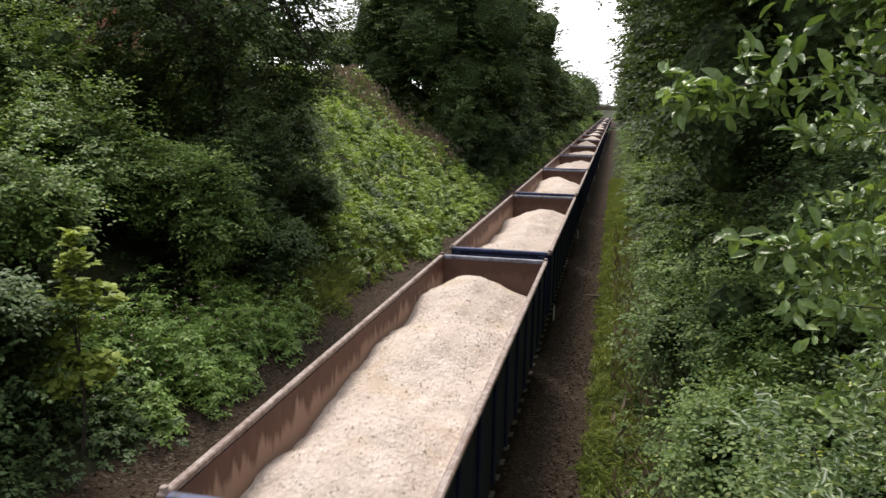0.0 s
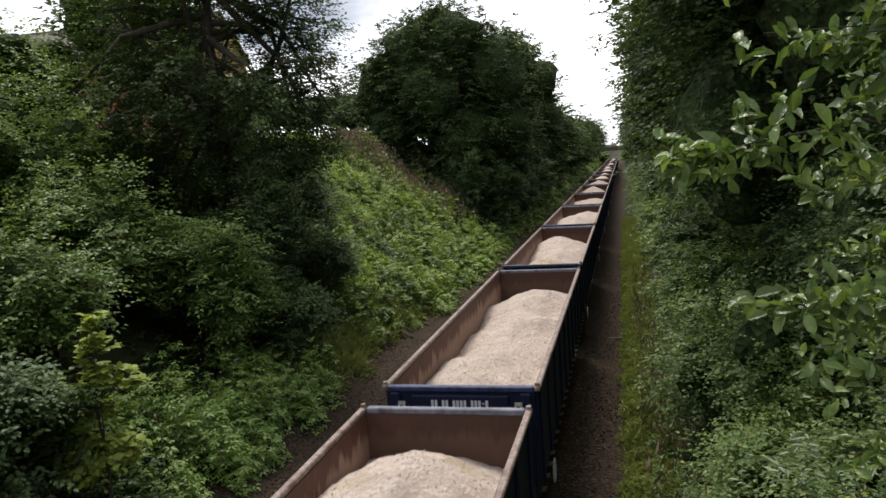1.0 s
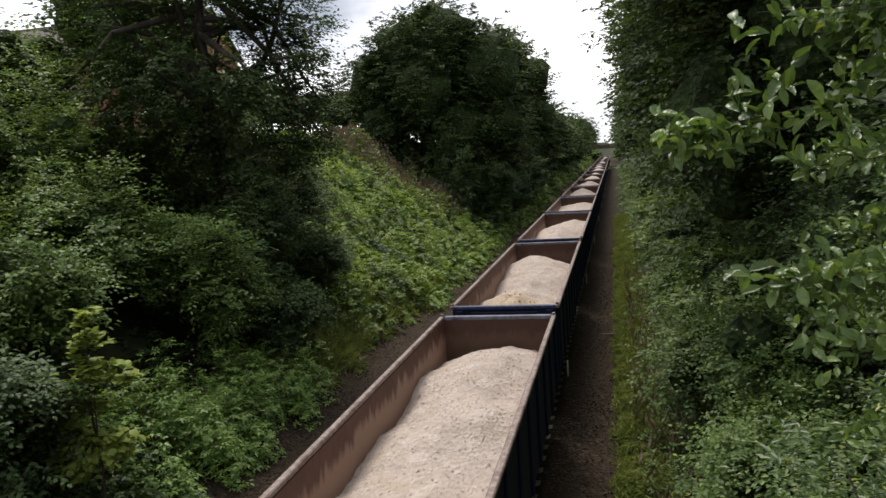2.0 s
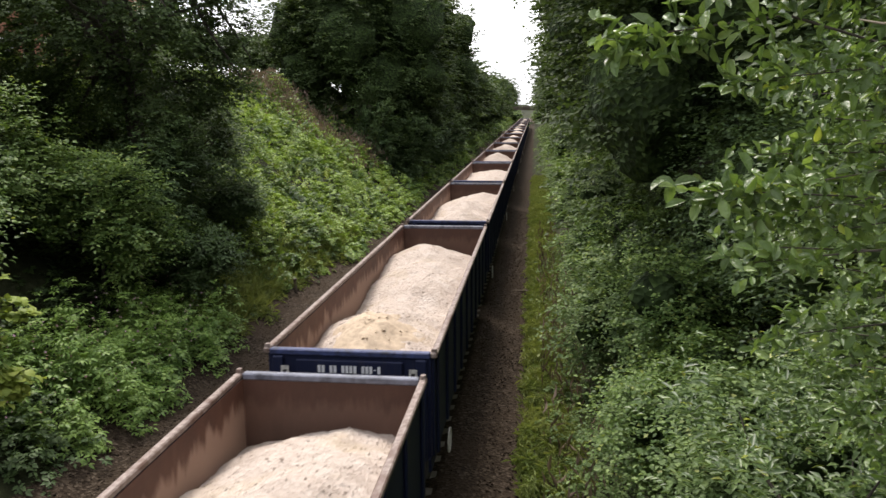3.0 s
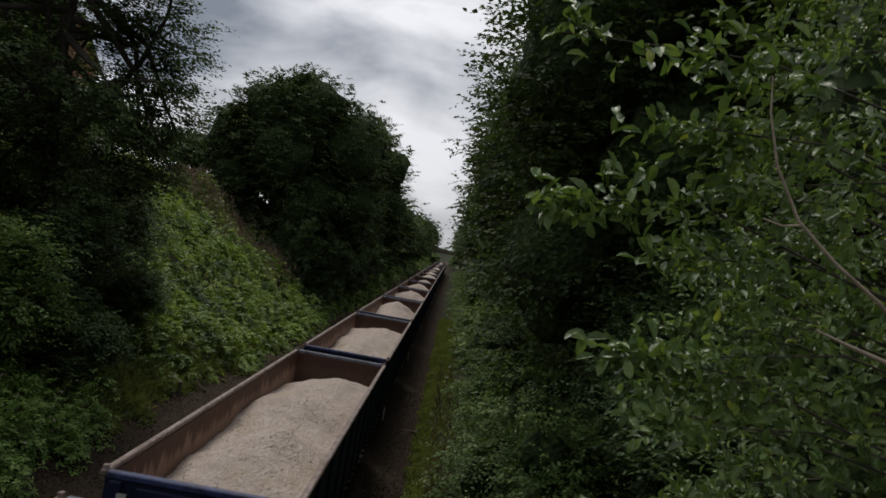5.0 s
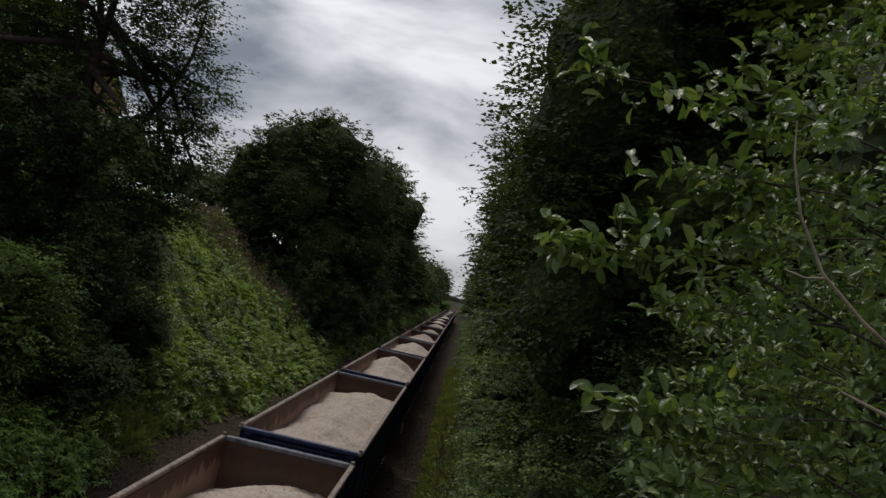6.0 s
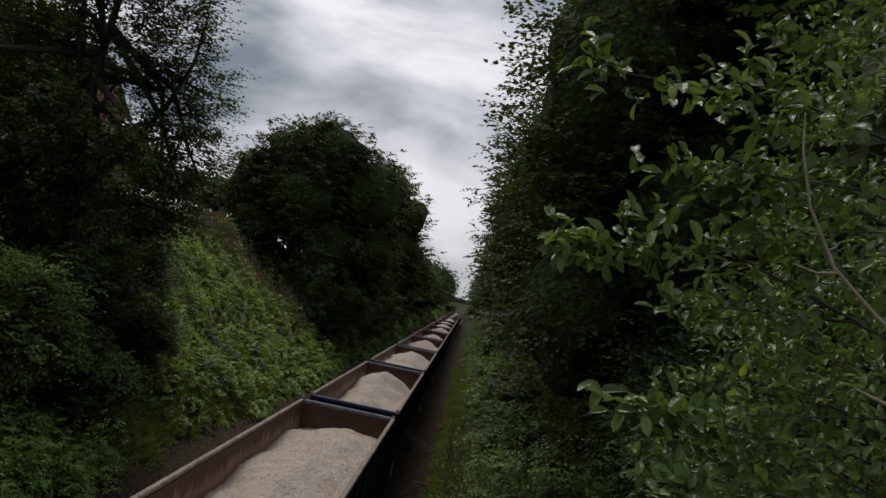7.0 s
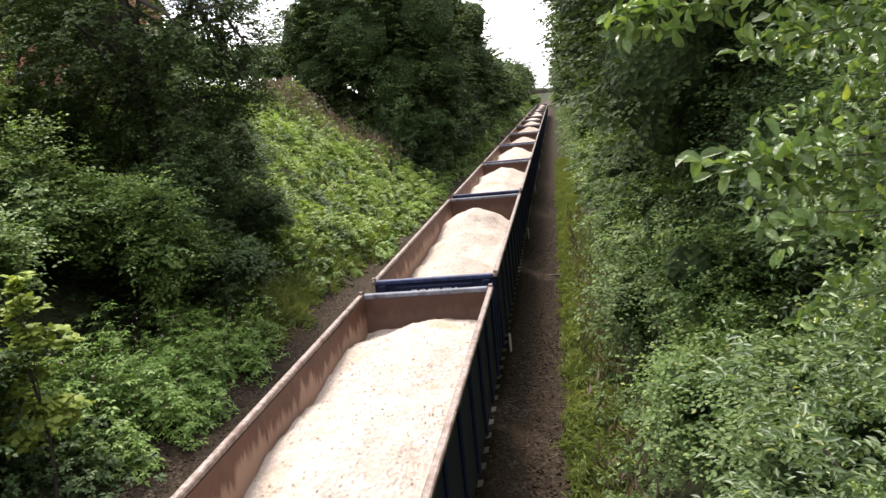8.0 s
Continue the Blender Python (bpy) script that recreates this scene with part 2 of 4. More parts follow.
def rust_material(name, dust, depth=1.0):
    m, t, p, out = nodes_of(name)
    a = noise_node(t, 1.3, 6, 0.6)
    s = noise_node(t, 3.2, 5, 0.6, stretch=(1.0, 1.6, 0.18))
    f = noise_node(t, 30.0, 4, 0.6)
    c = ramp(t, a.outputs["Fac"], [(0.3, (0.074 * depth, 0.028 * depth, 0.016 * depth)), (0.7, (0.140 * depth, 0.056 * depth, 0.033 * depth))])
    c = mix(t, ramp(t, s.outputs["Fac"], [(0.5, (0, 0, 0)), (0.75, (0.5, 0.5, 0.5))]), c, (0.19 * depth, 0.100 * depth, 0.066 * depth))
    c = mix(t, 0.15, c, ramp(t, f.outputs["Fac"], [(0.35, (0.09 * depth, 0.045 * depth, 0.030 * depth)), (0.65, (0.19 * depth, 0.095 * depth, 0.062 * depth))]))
    # stone dust clings to the lower plate with a ragged upper edge
    co = t.nodes.new("ShaderNodeTexCoord")
    sx = t.nodes.new("ShaderNodeSeparateXYZ")
    t.links.new(co.outputs["Object"], sx.inputs["Vector"])
    d = t.nodes.new("ShaderNodeMath")
    d.operation = "MULTIPLY_ADD"
    t.links.new(s.outputs["Fac"], d.inputs[0])
    d.inputs[1].default_value = 1.1
    t.links.new(sx.outputs["Z"], d.inputs[2])
    e = t.nodes.new("ShaderNodeMapRange")
    e.inputs["From Min"].default_value, e.inputs["From Max"].default_value = 3.14, 2.98
    e.inputs["To Max"].default_value = dust
    t.links.new(d.outputs[0], e.inputs["Value"])
    c = mix(t, e.outputs["Result"], c, (0.34, 0.225, 0.168))
    t.links.new(c, p.inputs["Base Color"])
    p.inputs["Roughness"].default_value = 0.72
    bump(t, p, f.outputs["Fac"], 0.3, 0.004)
    return m


def paint_material():
    m, t, p, out = nodes_of("dark blue wagon paint")
    a, s = noise_node(t, 2.0, 6, 0.6), noise_node(t, 5.0, 6, 0.65, stretch=(1, 1, 0.2))
    c = mix(t, a.outputs["Fac"], (0.005, 0.008, 0.027), (0.010, 0.015, 0.046))
    c = mix(t, ramp(t, s.outputs["Fac"], [(0.52, (0, 0, 0)), (0.75, (0.5, 0.5, 0.5))]), c, (0.040, 0.034, 0.030))
    t.links.new(c, p.inputs["Base Color"])
    p.inputs["Roughness"].default_value = 0.65
    p.inputs["Specular IOR Level"].default_value = 0.25
    return m


def rim_material():
    m, t, p, out = nodes_of("worn top rail")
    a, b = noise_node(t, 2.4, 6, 0.65), noise_node(t, 14.0, 5, 0.7)
    c = mix(t, ramp(t, b.outputs["Fac"], [(0.4, (0, 0, 0)), (0.6, (1, 1, 1))]), (0.125, 0.080, 0.060), (0.28, 0.230, 0.205))
    c = mix(t, ramp(t, a.outputs["Fac"], [(0.5, (0, 0, 0)), (0.66, (1, 1, 1))]), c, (0.095, 0.048, 0.033))
    t.links.new(c, p.inputs["Base Color"])
    p.inputs["Roughness"].default_value = 0.6
    bump(t, p, b.outputs["Fac"], 0.4, 0.006)
    return m


SOIL, BALLAST, STONE, RUST, PAINT, RIM = ground_material(), ballast_material(), stone_material(), rust_material("scoured rusty side plate", 0.8, 0.8), paint_material(), rim_material()
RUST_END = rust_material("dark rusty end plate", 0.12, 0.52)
RIM_BLUE = plain("chipped blue end rail", (0.026, 0.036, 0.095), 0.5, vary=0.8, scale=7)
RIM_PALE = plain("scraped blue-grey end rail", (0.105, 0.112, 0.145), 0.5, vary=0.75, scale=5)


# ---- building helpers ----
def add_mesh(name, verts, faces, material, smooth=False):
    """A mesh object from arrays of equal-sided faces."""
    verts, faces = np.asarray(verts, np.float32), np.asarray(faces, np.int32)
    me = bpy.data.meshes.new(name)
    me.vertices.add(len(verts))
    me.vertices.foreach_set("co", verts.ravel())
    k = faces.shape[1]
    me.loops.add(faces.size)
    me.loops.foreach_set("vertex_index", faces.ravel())
    me.polygons.add(len(faces))
    me.polygons.foreach_set("loop_start", np.arange(0, faces.size, k, dtype=np.int32))
    if smooth:
        me.polygons.foreach_set("use_smooth", np.ones(len(faces), bool))
    me.update(calc_edges=True)
    me.materials.append(material)
    return new(name, me)


def part(name, bm, material, parent, label="", smooth=False):
    me = bpy.data.meshes.new(name)
    bm.normal_update()
    bm.to_mesh(me)
    bm.free()
    if smooth:
        me.polygons.foreach_set("use_smooth", np.ones(len(me.polygons), bool))
    me.materials.append(material)
    ob = new(name, me)
    ob.parent = parent
    return tagged(ob, label)


def box(bm, x0, x1, y0, y1, z0, z1, bevel=0.0):
    r = bmesh.ops.create_cube(bm, size=1, matrix=Matrix.LocRotScale(((x0 + x1) / 2, (y0 + y1) / 2, (z0 + z1) / 2), None, (x1 - x0, y1 - y0, z1 - z0)))
    if bevel:
        es = list({e for v in r["verts"] for e in v.link_edges})
        bmesh.ops.bevel(bm, geom=es, offset=bevel, segments=1, affect="EDGES")
    return bm


def boxed(*a, bevel=0.0):
    return box(bmesh.new(), *a, bevel=bevel)


def tube(points, radii, sides=7):
    """Verts and quads of a tapered bent tube."""
    pts = np.array(points, float)
    v, f = [], []
    for i, p in enumerate(pts):
        d = pts[min(i + 1, len(pts) - 1)] - pts[max(i - 1, 0)]
        d /= np.linalg.norm(d) + 1e-9
        a = np.cross(d, (0.31, 0.95, 0.05) if abs(d[2]) > 0.5 else (0, 0, 1.0))
        a /= np.linalg.norm(a)
        b = np.cross(d, a)
        for k in range(sides):
            w = 2 * math.pi * k / sides
            v.append(p + radii[i] * (a * math.cos(w) + b * math.sin(w)))
    for i in range(len(pts) - 1):
        for k in range(sides):
            n = (k + 1) % sides
            f.append((i * sides + k, i * sides + n, (i + 1) * sides + n, (i + 1) * sides + k))
    return np.array(v), np.array(f)


def tube_part(name, points, radii, material, parent, sides=7, label=""):
    ob = add_mesh(name, *tube(points, radii, sides), material, True)
    ob.parent = parent
    return tagged(ob, label)


def unit(a):
    return a / (np.linalg.norm(a, axis=-1, keepdims=True) + 1e-9)


def leaves(P, D, N, S, wide=0.6, fold=0.12):
    """Folded pointed leaves: base points, directions, normals, lengths."""
    D = unit(D)
    B = unit(np.cross(D, N))
    N = np.cross(B, D)
    S = S[:, None]
    v = np.stack([P, P + D * S * 0.45 + B * S * wide / 2 + N * S * fold, P + D * S - N * S * fold * 0.8,
                  P + D * S * 0.45 - B * S * wide / 2 + N * S * fold], 1).reshape(-1, 3)
    i = np.arange(len(P))[:, None, None] * 4
    return v, (i + np.array([[0, 1, 2], [0, 2, 3]])).reshape(-1, 3)


def oval_leaves(P, D, N, S, wide=0.5, fold=0.17, curl=0.22):
    """Larger oval leaves with a midrib fold and a curled tip, for what hangs close by."""
    D = unit(D)
    B = unit(np.cross(D, N))
    N = np.cross(B, D)
    S = S[:, None]
    rows = []
    for u, w in ((0.0, 0.03), (0.25, 0.58), (0.56, 1.0), (0.84, 0.82), (1.0, 0.12)):
        mid = P + D * S * u - N * S * curl * (u * u)
        rows += [mid + B * S * w * wide / 2 + N * S * fold * w, mid, mid - B * S * w * wide / 2 + N * S * fold * w]
    v = np.stack(rows, 1).reshape(-1, 3)
    quads = []
    for r in range(4):
        for c in range(2):
            a = r * 3 + c
            quads.append((a, a + 1, a + 4, a + 3))
    i = np.arange(len(P))[:, None, None] * 15
    return v, (i + np.array(quads)).reshape(-1, 4)


def broad_leaves(P, D, N, S, wide=0.7, fold=0.1):
    """Broader six-cornered leaves, dished along the midrib, for plants seen from near."""
    D = unit(D)
    B = unit(np.cross(D, N))
    N = np.cross(B, D)
    S = S[:, None]
    v = np.stack([P, P + D * S * 0.3 + B * S * wide / 2 + N * S * fold, P + D * S * 0.7 + B * S * wide * 0.38 + N * S * fold * 0.6, P + D * S - N * S * fold,
                  P + D * S * 0.7 - B * S * wide * 0.38 + N * S * fold * 0.6, P + D * S * 0.3 - B * S * wide / 2 + N * S * fold], 1).reshape(-1, 3)
    i = np.arange(len(P))[:, None, None] * 6
    return v, (i + np.array([[0, 1, 5], [1, 2, 4], [1, 4, 5], [2, 3, 4]])).reshape(-1, 3)


def sprays(rng, C, R, heart, twigs, q, leaf, wide, near, flat=0.45, droop=0.28):
    """Flat sprays of leaves on clumps with centres C and radii R: twigs that run outward and sag, leaves set on both sides."""
    idx = np.repeat(np.arange(len(C)), twigs)
    n = len(idx)
    out = unit((C[idx] - heart) * np.array([1, 1, 0.4]))
    d = unit(out * 0.75 + rng.normal(0, 0.6, (n, 3)) * np.array([1, 1, 0.45]) + np.array([0, 0, 0.12]))
    L = R[idx] * rng.uniform(0.7, 1.4, n)
    b = C[idx] + rng.normal(0, 1, (n, 3)) * R[idx][:, None] * np.array([0.38, 0.38, flat * 0.6]) - d * (L * 0.35)[:, None]
    w, u = np.repeat(np.arange(n), q), np.tile(np.linspace(0.1, 1, q), n)
    side = unit(np.cross(d, np.array([0, 0, 1.0])))[w] * (np.tile(np.where(np.arange(q) % 2, 1, -1), n) * np.where(u > 0.99, 0.1, 1))[:, None]
    P = b[w] + d[w] * (u * L[w])[:, None]
    P[:, 2] -= droop * u * u * L[w]
    D = d[w] * 0.6 + side * 0.85 + rng.normal(0, 0.15, P.shape) - np.array([0, 0, 0.22])
    N = np.array([0, 0, 1.0]) + out[w] * 0.35 + rng.normal(0, 0.3, P.shape)
    S = leaf * rng.uniform(0.75, 1.25, n * q) * np.where(u > 0.8, 0.8, 1)
    return broad_leaves(P, D, N, S, wide) if near else leaves(P, D, N, S, wide)


def core(rng, c, r, sub=3, rough=0.22):
    """A lumpy closed body added inside a crown, standing in for its shaded leaves."""
    bm = bmesh.new()
    bmesh.ops.create_icosphere(bm, subdivisions=sub, radius=1)
    o = Vector(rng.uniform(-50, 50, 3))
    for v in bm.verts:
        k = 1 + rough * noise.noise(v.co * 2.3 + o) + rough * 0.6 * noise.noise(v.co * 6 + o)
        v.co = Vector((c[0] + v.co.x * r[0] * k, c[1] + v.co.y * r[1] * k, c[2] + v.co.z * r[2] * k))
    bm.verts.index_update()
    vs = np.array([v.co[:] for v in bm.verts])
    fs = np.array([[v.index for v in f.verts] for f in bm.faces])
    bm.free()
    return vs, fs


def joined(pieces):
    vs, fs, n = [], [], 0
    for v, f in pieces:
        vs.append(v)
        fs.append(f + n)
        n += len(v)
    return np.concatenate(vs), np.concatenate(fs)


def smooth_step(a, b, x):
    u = np.clip((x - a) / (b - a), 0, 1)
    return u * u * (3 - 2 * u)


# ---- the cutting ----
PX = [-400, -60, -24, -16.6, -11.0, -6.0, -5.3, -2.6, 2.4, 2.9, 4.2, 5.0, 11.5, 16, 60, 400]
PZ = [9.5, 9.0, 8.6, 7.8, 3.7, 0.15, -0.22, -0.22, -0.22, -0.26, -0.2, 0.25, 6.2, 7.2, 7.6, 8.0]


def gz(x, y):
    """Height of the ground."""
    x, y = np.asarray(x, float), np.asarray(y, float)
    bank = np.clip((np.abs(x + 0.6) - 5.5) / 4, 0, 1)
    lump = 0.35 * np.sin(x * 0.9 + 1.3 * np.sin(y * 0.23)) * np.sin(y * 0.41 + 0.7) + 0.18 * np.sin(x * 2.3 + y * 1.7)
    return np.interp(x, PX, PZ) + bank * lump


def build_ground():
    xs = np.concatenate([np.linspace(-400, -30, 12), np.linspace(-26, -5.4, 42), np.linspace(-5.2, 4.2, 14), np.linspace(4.5, 20, 30), np.linspace(24, 400, 12)])
    ys = np.concatenate([np.linspace(-60, -4, 12), np.linspace(-3, 80, 120), np.linspace(84, 300, 40), np.linspace(330, 2500, 20)])
    X, Y = np.meshgrid(xs, ys)
    v = np.stack([X, Y, gz(X, Y)], -1).reshape(-1, 3)
    nx = len(xs)
    j, i = np.meshgrid(np.arange(len(ys) - 1), np.arange(nx - 1), indexing="ij")
    a = (j * nx + i).ravel()
    ob = add_mesh("ground", v, np.stack([a, a + 1, a + nx + 1, a + nx], 1), SOIL, True)
    return tagged(ob, "soil of a railway cutting under rank green growth", "ground", kind="structure")


def build_track():
    """Ballast bed, sleepers and two rails under the train."""
    ys = np.linspace(-60, 420, 321)
    prof = [(-6.05, 0.19), (-5.55, -0.02), (-5.2, -0.16), (-4.4, -0.10), (-2.0, -0.08), (-1.5, -0.015), (-1.0, -0.06), (1.0, -0.06), (1.2, -0.015), (1.6, -0.03), (2.0, -0.12), (2.72, -0.235)]
    v = [(x + 0.10 * math.sin(y * 0.9 + k) * (k in (0, len(prof) - 1)), y, z) for y in ys for k, (x, z) in enumerate(prof)]
    n = len(prof)
    f = [(r * n + c, r * n + c + 1, (r + 1) * n + c + 1, (r + 1) * n + c) for r in range(len(ys) - 1) for c in range(n - 1)]
    bed = tagged(add_mesh("ballast_bed", v, f, BALLAST, True), "brown stone ballast of a railway track", "ballast", kind="structure")
    for s in (-1, 1):
        x = s * 0.7525
        outline = [(-0.07, -0.155), (0.07, -0.155), (0.07, -0.14), (0.012, -0.12), (0.012, -0.04), (0.035, -0.03), (0.035, 0.0), (-0.035, 0.0), (-0.035, -0.03), (-0.012, -0.04), (-0.012, -0.12), (-0.07, -0.14)]
        k = len(outline)
        rv = [(x + a, y, b) for y in (-60.0, 420.0) for a, b in outline]
        rf = [(i, (i + 1) % k, k + (i + 1) % k, k + i) for i in range(k)]
        tagged(add_mesh("rail", rv, rf, RAIL), "rusty steel rail on concrete sleepers", "rail", "rails of the track", "structure")
    return bed


def build_sleepers(bed):
    me = None
    for i in range(110):
        if me is None:
            ob = part("sleeper", boxed(-1.25, 1.25, -0.13, 0.13, -0.2, -0.03, bevel=0.015), CONCRETE, bed)
            me = ob.data
        else:
            ob = new("sleeper", me)
            ob.parent = bed
        ob.location = (0, 6 + i * 0.65, 0)


def stones(rng, P, S):
    """Small angular stones: squashed octahedra."""
    base = np.array([(1, 0, 0), (0, 1, 0), (-1, 0, 0), (0, -1, 0), (0.1, 0.1, 0.8), (0, 0, -0.5)], float)
    n = len(P)
    a = rng.uniform(0, 6.28, n)
    V = base[None] * rng.uniform(0.55, 1.2, (n, 6, 1)) * S[:, None, None]
    x = V[..., 0] * np.cos(a)[:, None] - V[..., 1] * np.sin(a)[:, None]
    y = V[..., 0] * np.sin(a)[:, None] + V[..., 1] * np.cos(a)[:, None] * 0.75
    tilt = rng.normal(0, 0.4, (n, 1))
    V = np.stack([x, y, V[..., 2] + x * tilt], -1) + P[:, None]
    f = np.array([(0, 1, 4), (1, 2, 4), (2, 3, 4), (3, 0, 4), (1, 0, 5), (2, 1, 5), (3, 2, 5), (0, 3, 5)])
    return V.reshape(-1, 3), (np.arange(n)[:, None, None] * 6 + f).reshape(-1, 3)


def build_loose_ballast():
    rng = np.random.default_rng(5)
    n = 6500
    y = 4 + 46 * rng.random(n) ** 1.5
    x = np.where(rng.random(n) < 0.62, rng.uniform(1.35, 2.8, n), rng.uniform(-6.0, -4.2, n))
    z = np.interp(x, [-6.05, -5.55, -5.2, -4.4, 1.5, 2.0, 2.72, 3], [0.19, -0.02, -0.16, -0.1, -0.03, -0.12, -0.235, -0.25])
    v, f = stones(rng, np.stack([x, y, z + 0.005], 1), rng.uniform(0.018, 0.045, n))
    tagged(add_mesh("ballast_stones", v, f, BALLAST), "loose brown ballast stones beside the track", "ballast", kind="stuff")


# ---- plants ----
def plant(name, rng, x, y, height, lobes, leaf, n_leaves, material, label, category, clump=0.8, trunk=0.16, limbs=6, filled=0.72,
          wide=0.72, group="", q=7, droop=0.28):
    """A tree or shrub: lobes are (dx, dy, z above the foot, rx, ry, rz) of its crown."""
    z0 = float(gz(x, y)) - 0.1
    top = new(name)
    top.location = (x, y, z0)
    th = max(l[2] for l in lobes)
    pts = [(0.12 * th * 0.2 * math.sin(u * 5 + x), 0.1 * th * 0.2 * math.cos(u * 4 + y), th * u) for u in np.linspace(0, 1, 7)]
    tube_part("trunk", pts, [trunk * (1 - 0.8 * u) * (1.35 if u == 0 else 1) for u in np.linspace(0, 1, 7)], BARK, top, 8)
    for k in range(limbs):
        l = lobes[k % len(lobes)]
        u = rng.uniform(0.3, 0.8)
        b = np.array([np.interp(u, np.linspace(0, 1, 7), [p[j] for p in pts]) for j in range(3)])
        w = rng.uniform(0, 6.28)
        e = np.array([l[0] + math.cos(w) * l[3] * 0.75, l[1] + math.sin(w) * l[4] * 0.75, l[2] + rng.uniform(-0.2, 0.6) * l[5]])
        m = (b + e) / 2 + rng.normal(0, 0.05, 3) * np.linalg.norm(e - b) + np.array([0, 0, 0.1 * np.linalg.norm(e - b)])
        m2 = (m + e) / 2 + rng.normal(0, 0.03, 3) * np.linalg.norm(e - b)
        tube_part("limb", [b, m, m2, e], [trunk * 0.42, trunk * 0.28, trunk * 0.17, trunk * 0.06], BARK, top, 6)
    area = np.array([l[3] * l[4] + l[3] * l[5] + l[4] * l[5] for l in lobes])
    total = area.sum()
    cs, rs, cores = [], [], []
    count = max(int(total * 2.6 / clump ** 2), 12)
    for l, a in zip(lobes, area):
        k = max(int(count * a / total), 4)
        U = unit(rng.normal(size=(k, 3)))
        r = 1 - np.abs(rng.normal(0, 0.13, k)).clip(0, 0.8) + rng.normal(0, 0.06, k)
        deep = rng.random(k) < 0.42
        r[deep] = (filled or 0.5) * rng.uniform(0.85, 1.12, deep.sum())
        cs.append(np.array(l[:3]) + U * r[:, None] * np.array(l[3:]))
        rs.append(clump * rng.uniform(0.55, 1.25, k))
        # opaque core, coloured as deep shade, closes the crown
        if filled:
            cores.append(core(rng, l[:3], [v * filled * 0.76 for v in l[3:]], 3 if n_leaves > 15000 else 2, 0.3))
    C, R = np.concatenate(cs), np.concatenate(rs)
    low = C[:, 2] < 0.15
    C[low, 2] = rng.uniform(0.15, 0.5, low.sum())
    twigs = max(int(round(n_leaves / len(C) / q)), 1)
    v, f = sprays(rng, C, R, np.array([0, 0, th * 0.5]), twigs, q, leaf, wide, y < 17.5 and height < 8 and leaf > 0.11, droop=droop)
    ob = add_mesh("crown", v, f, material)
    ob.parent = top
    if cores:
        ob2 = add_mesh("shade_core", *joined(cores), CORE_SHADE, True)
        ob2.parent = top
    return tagged(top, label, category, group)


def big_lobes(rng, r, z, rz, k, spread=0.55):
    """A round crown out of one body and k bulges."""
    out = [(0, 0, z, r * 0.8, r * 0.8, rz * 0.85)]
    for i in range(k):
        a = 6.28 * i / k + rng.uniform(-0.4, 0.4)
        e = rng.uniform(-0.6, 0.75)
        q = rng.uniform(0.38, 0.52)
        out.append((math.cos(a) * r * spread * math.sqrt(1 - e * e * 0.6), math.sin(a) * r * spread * math.sqrt(1 - e * e * 0.6), z + e * rz * 0.7, r * q, r * q, rz * q))
    return out


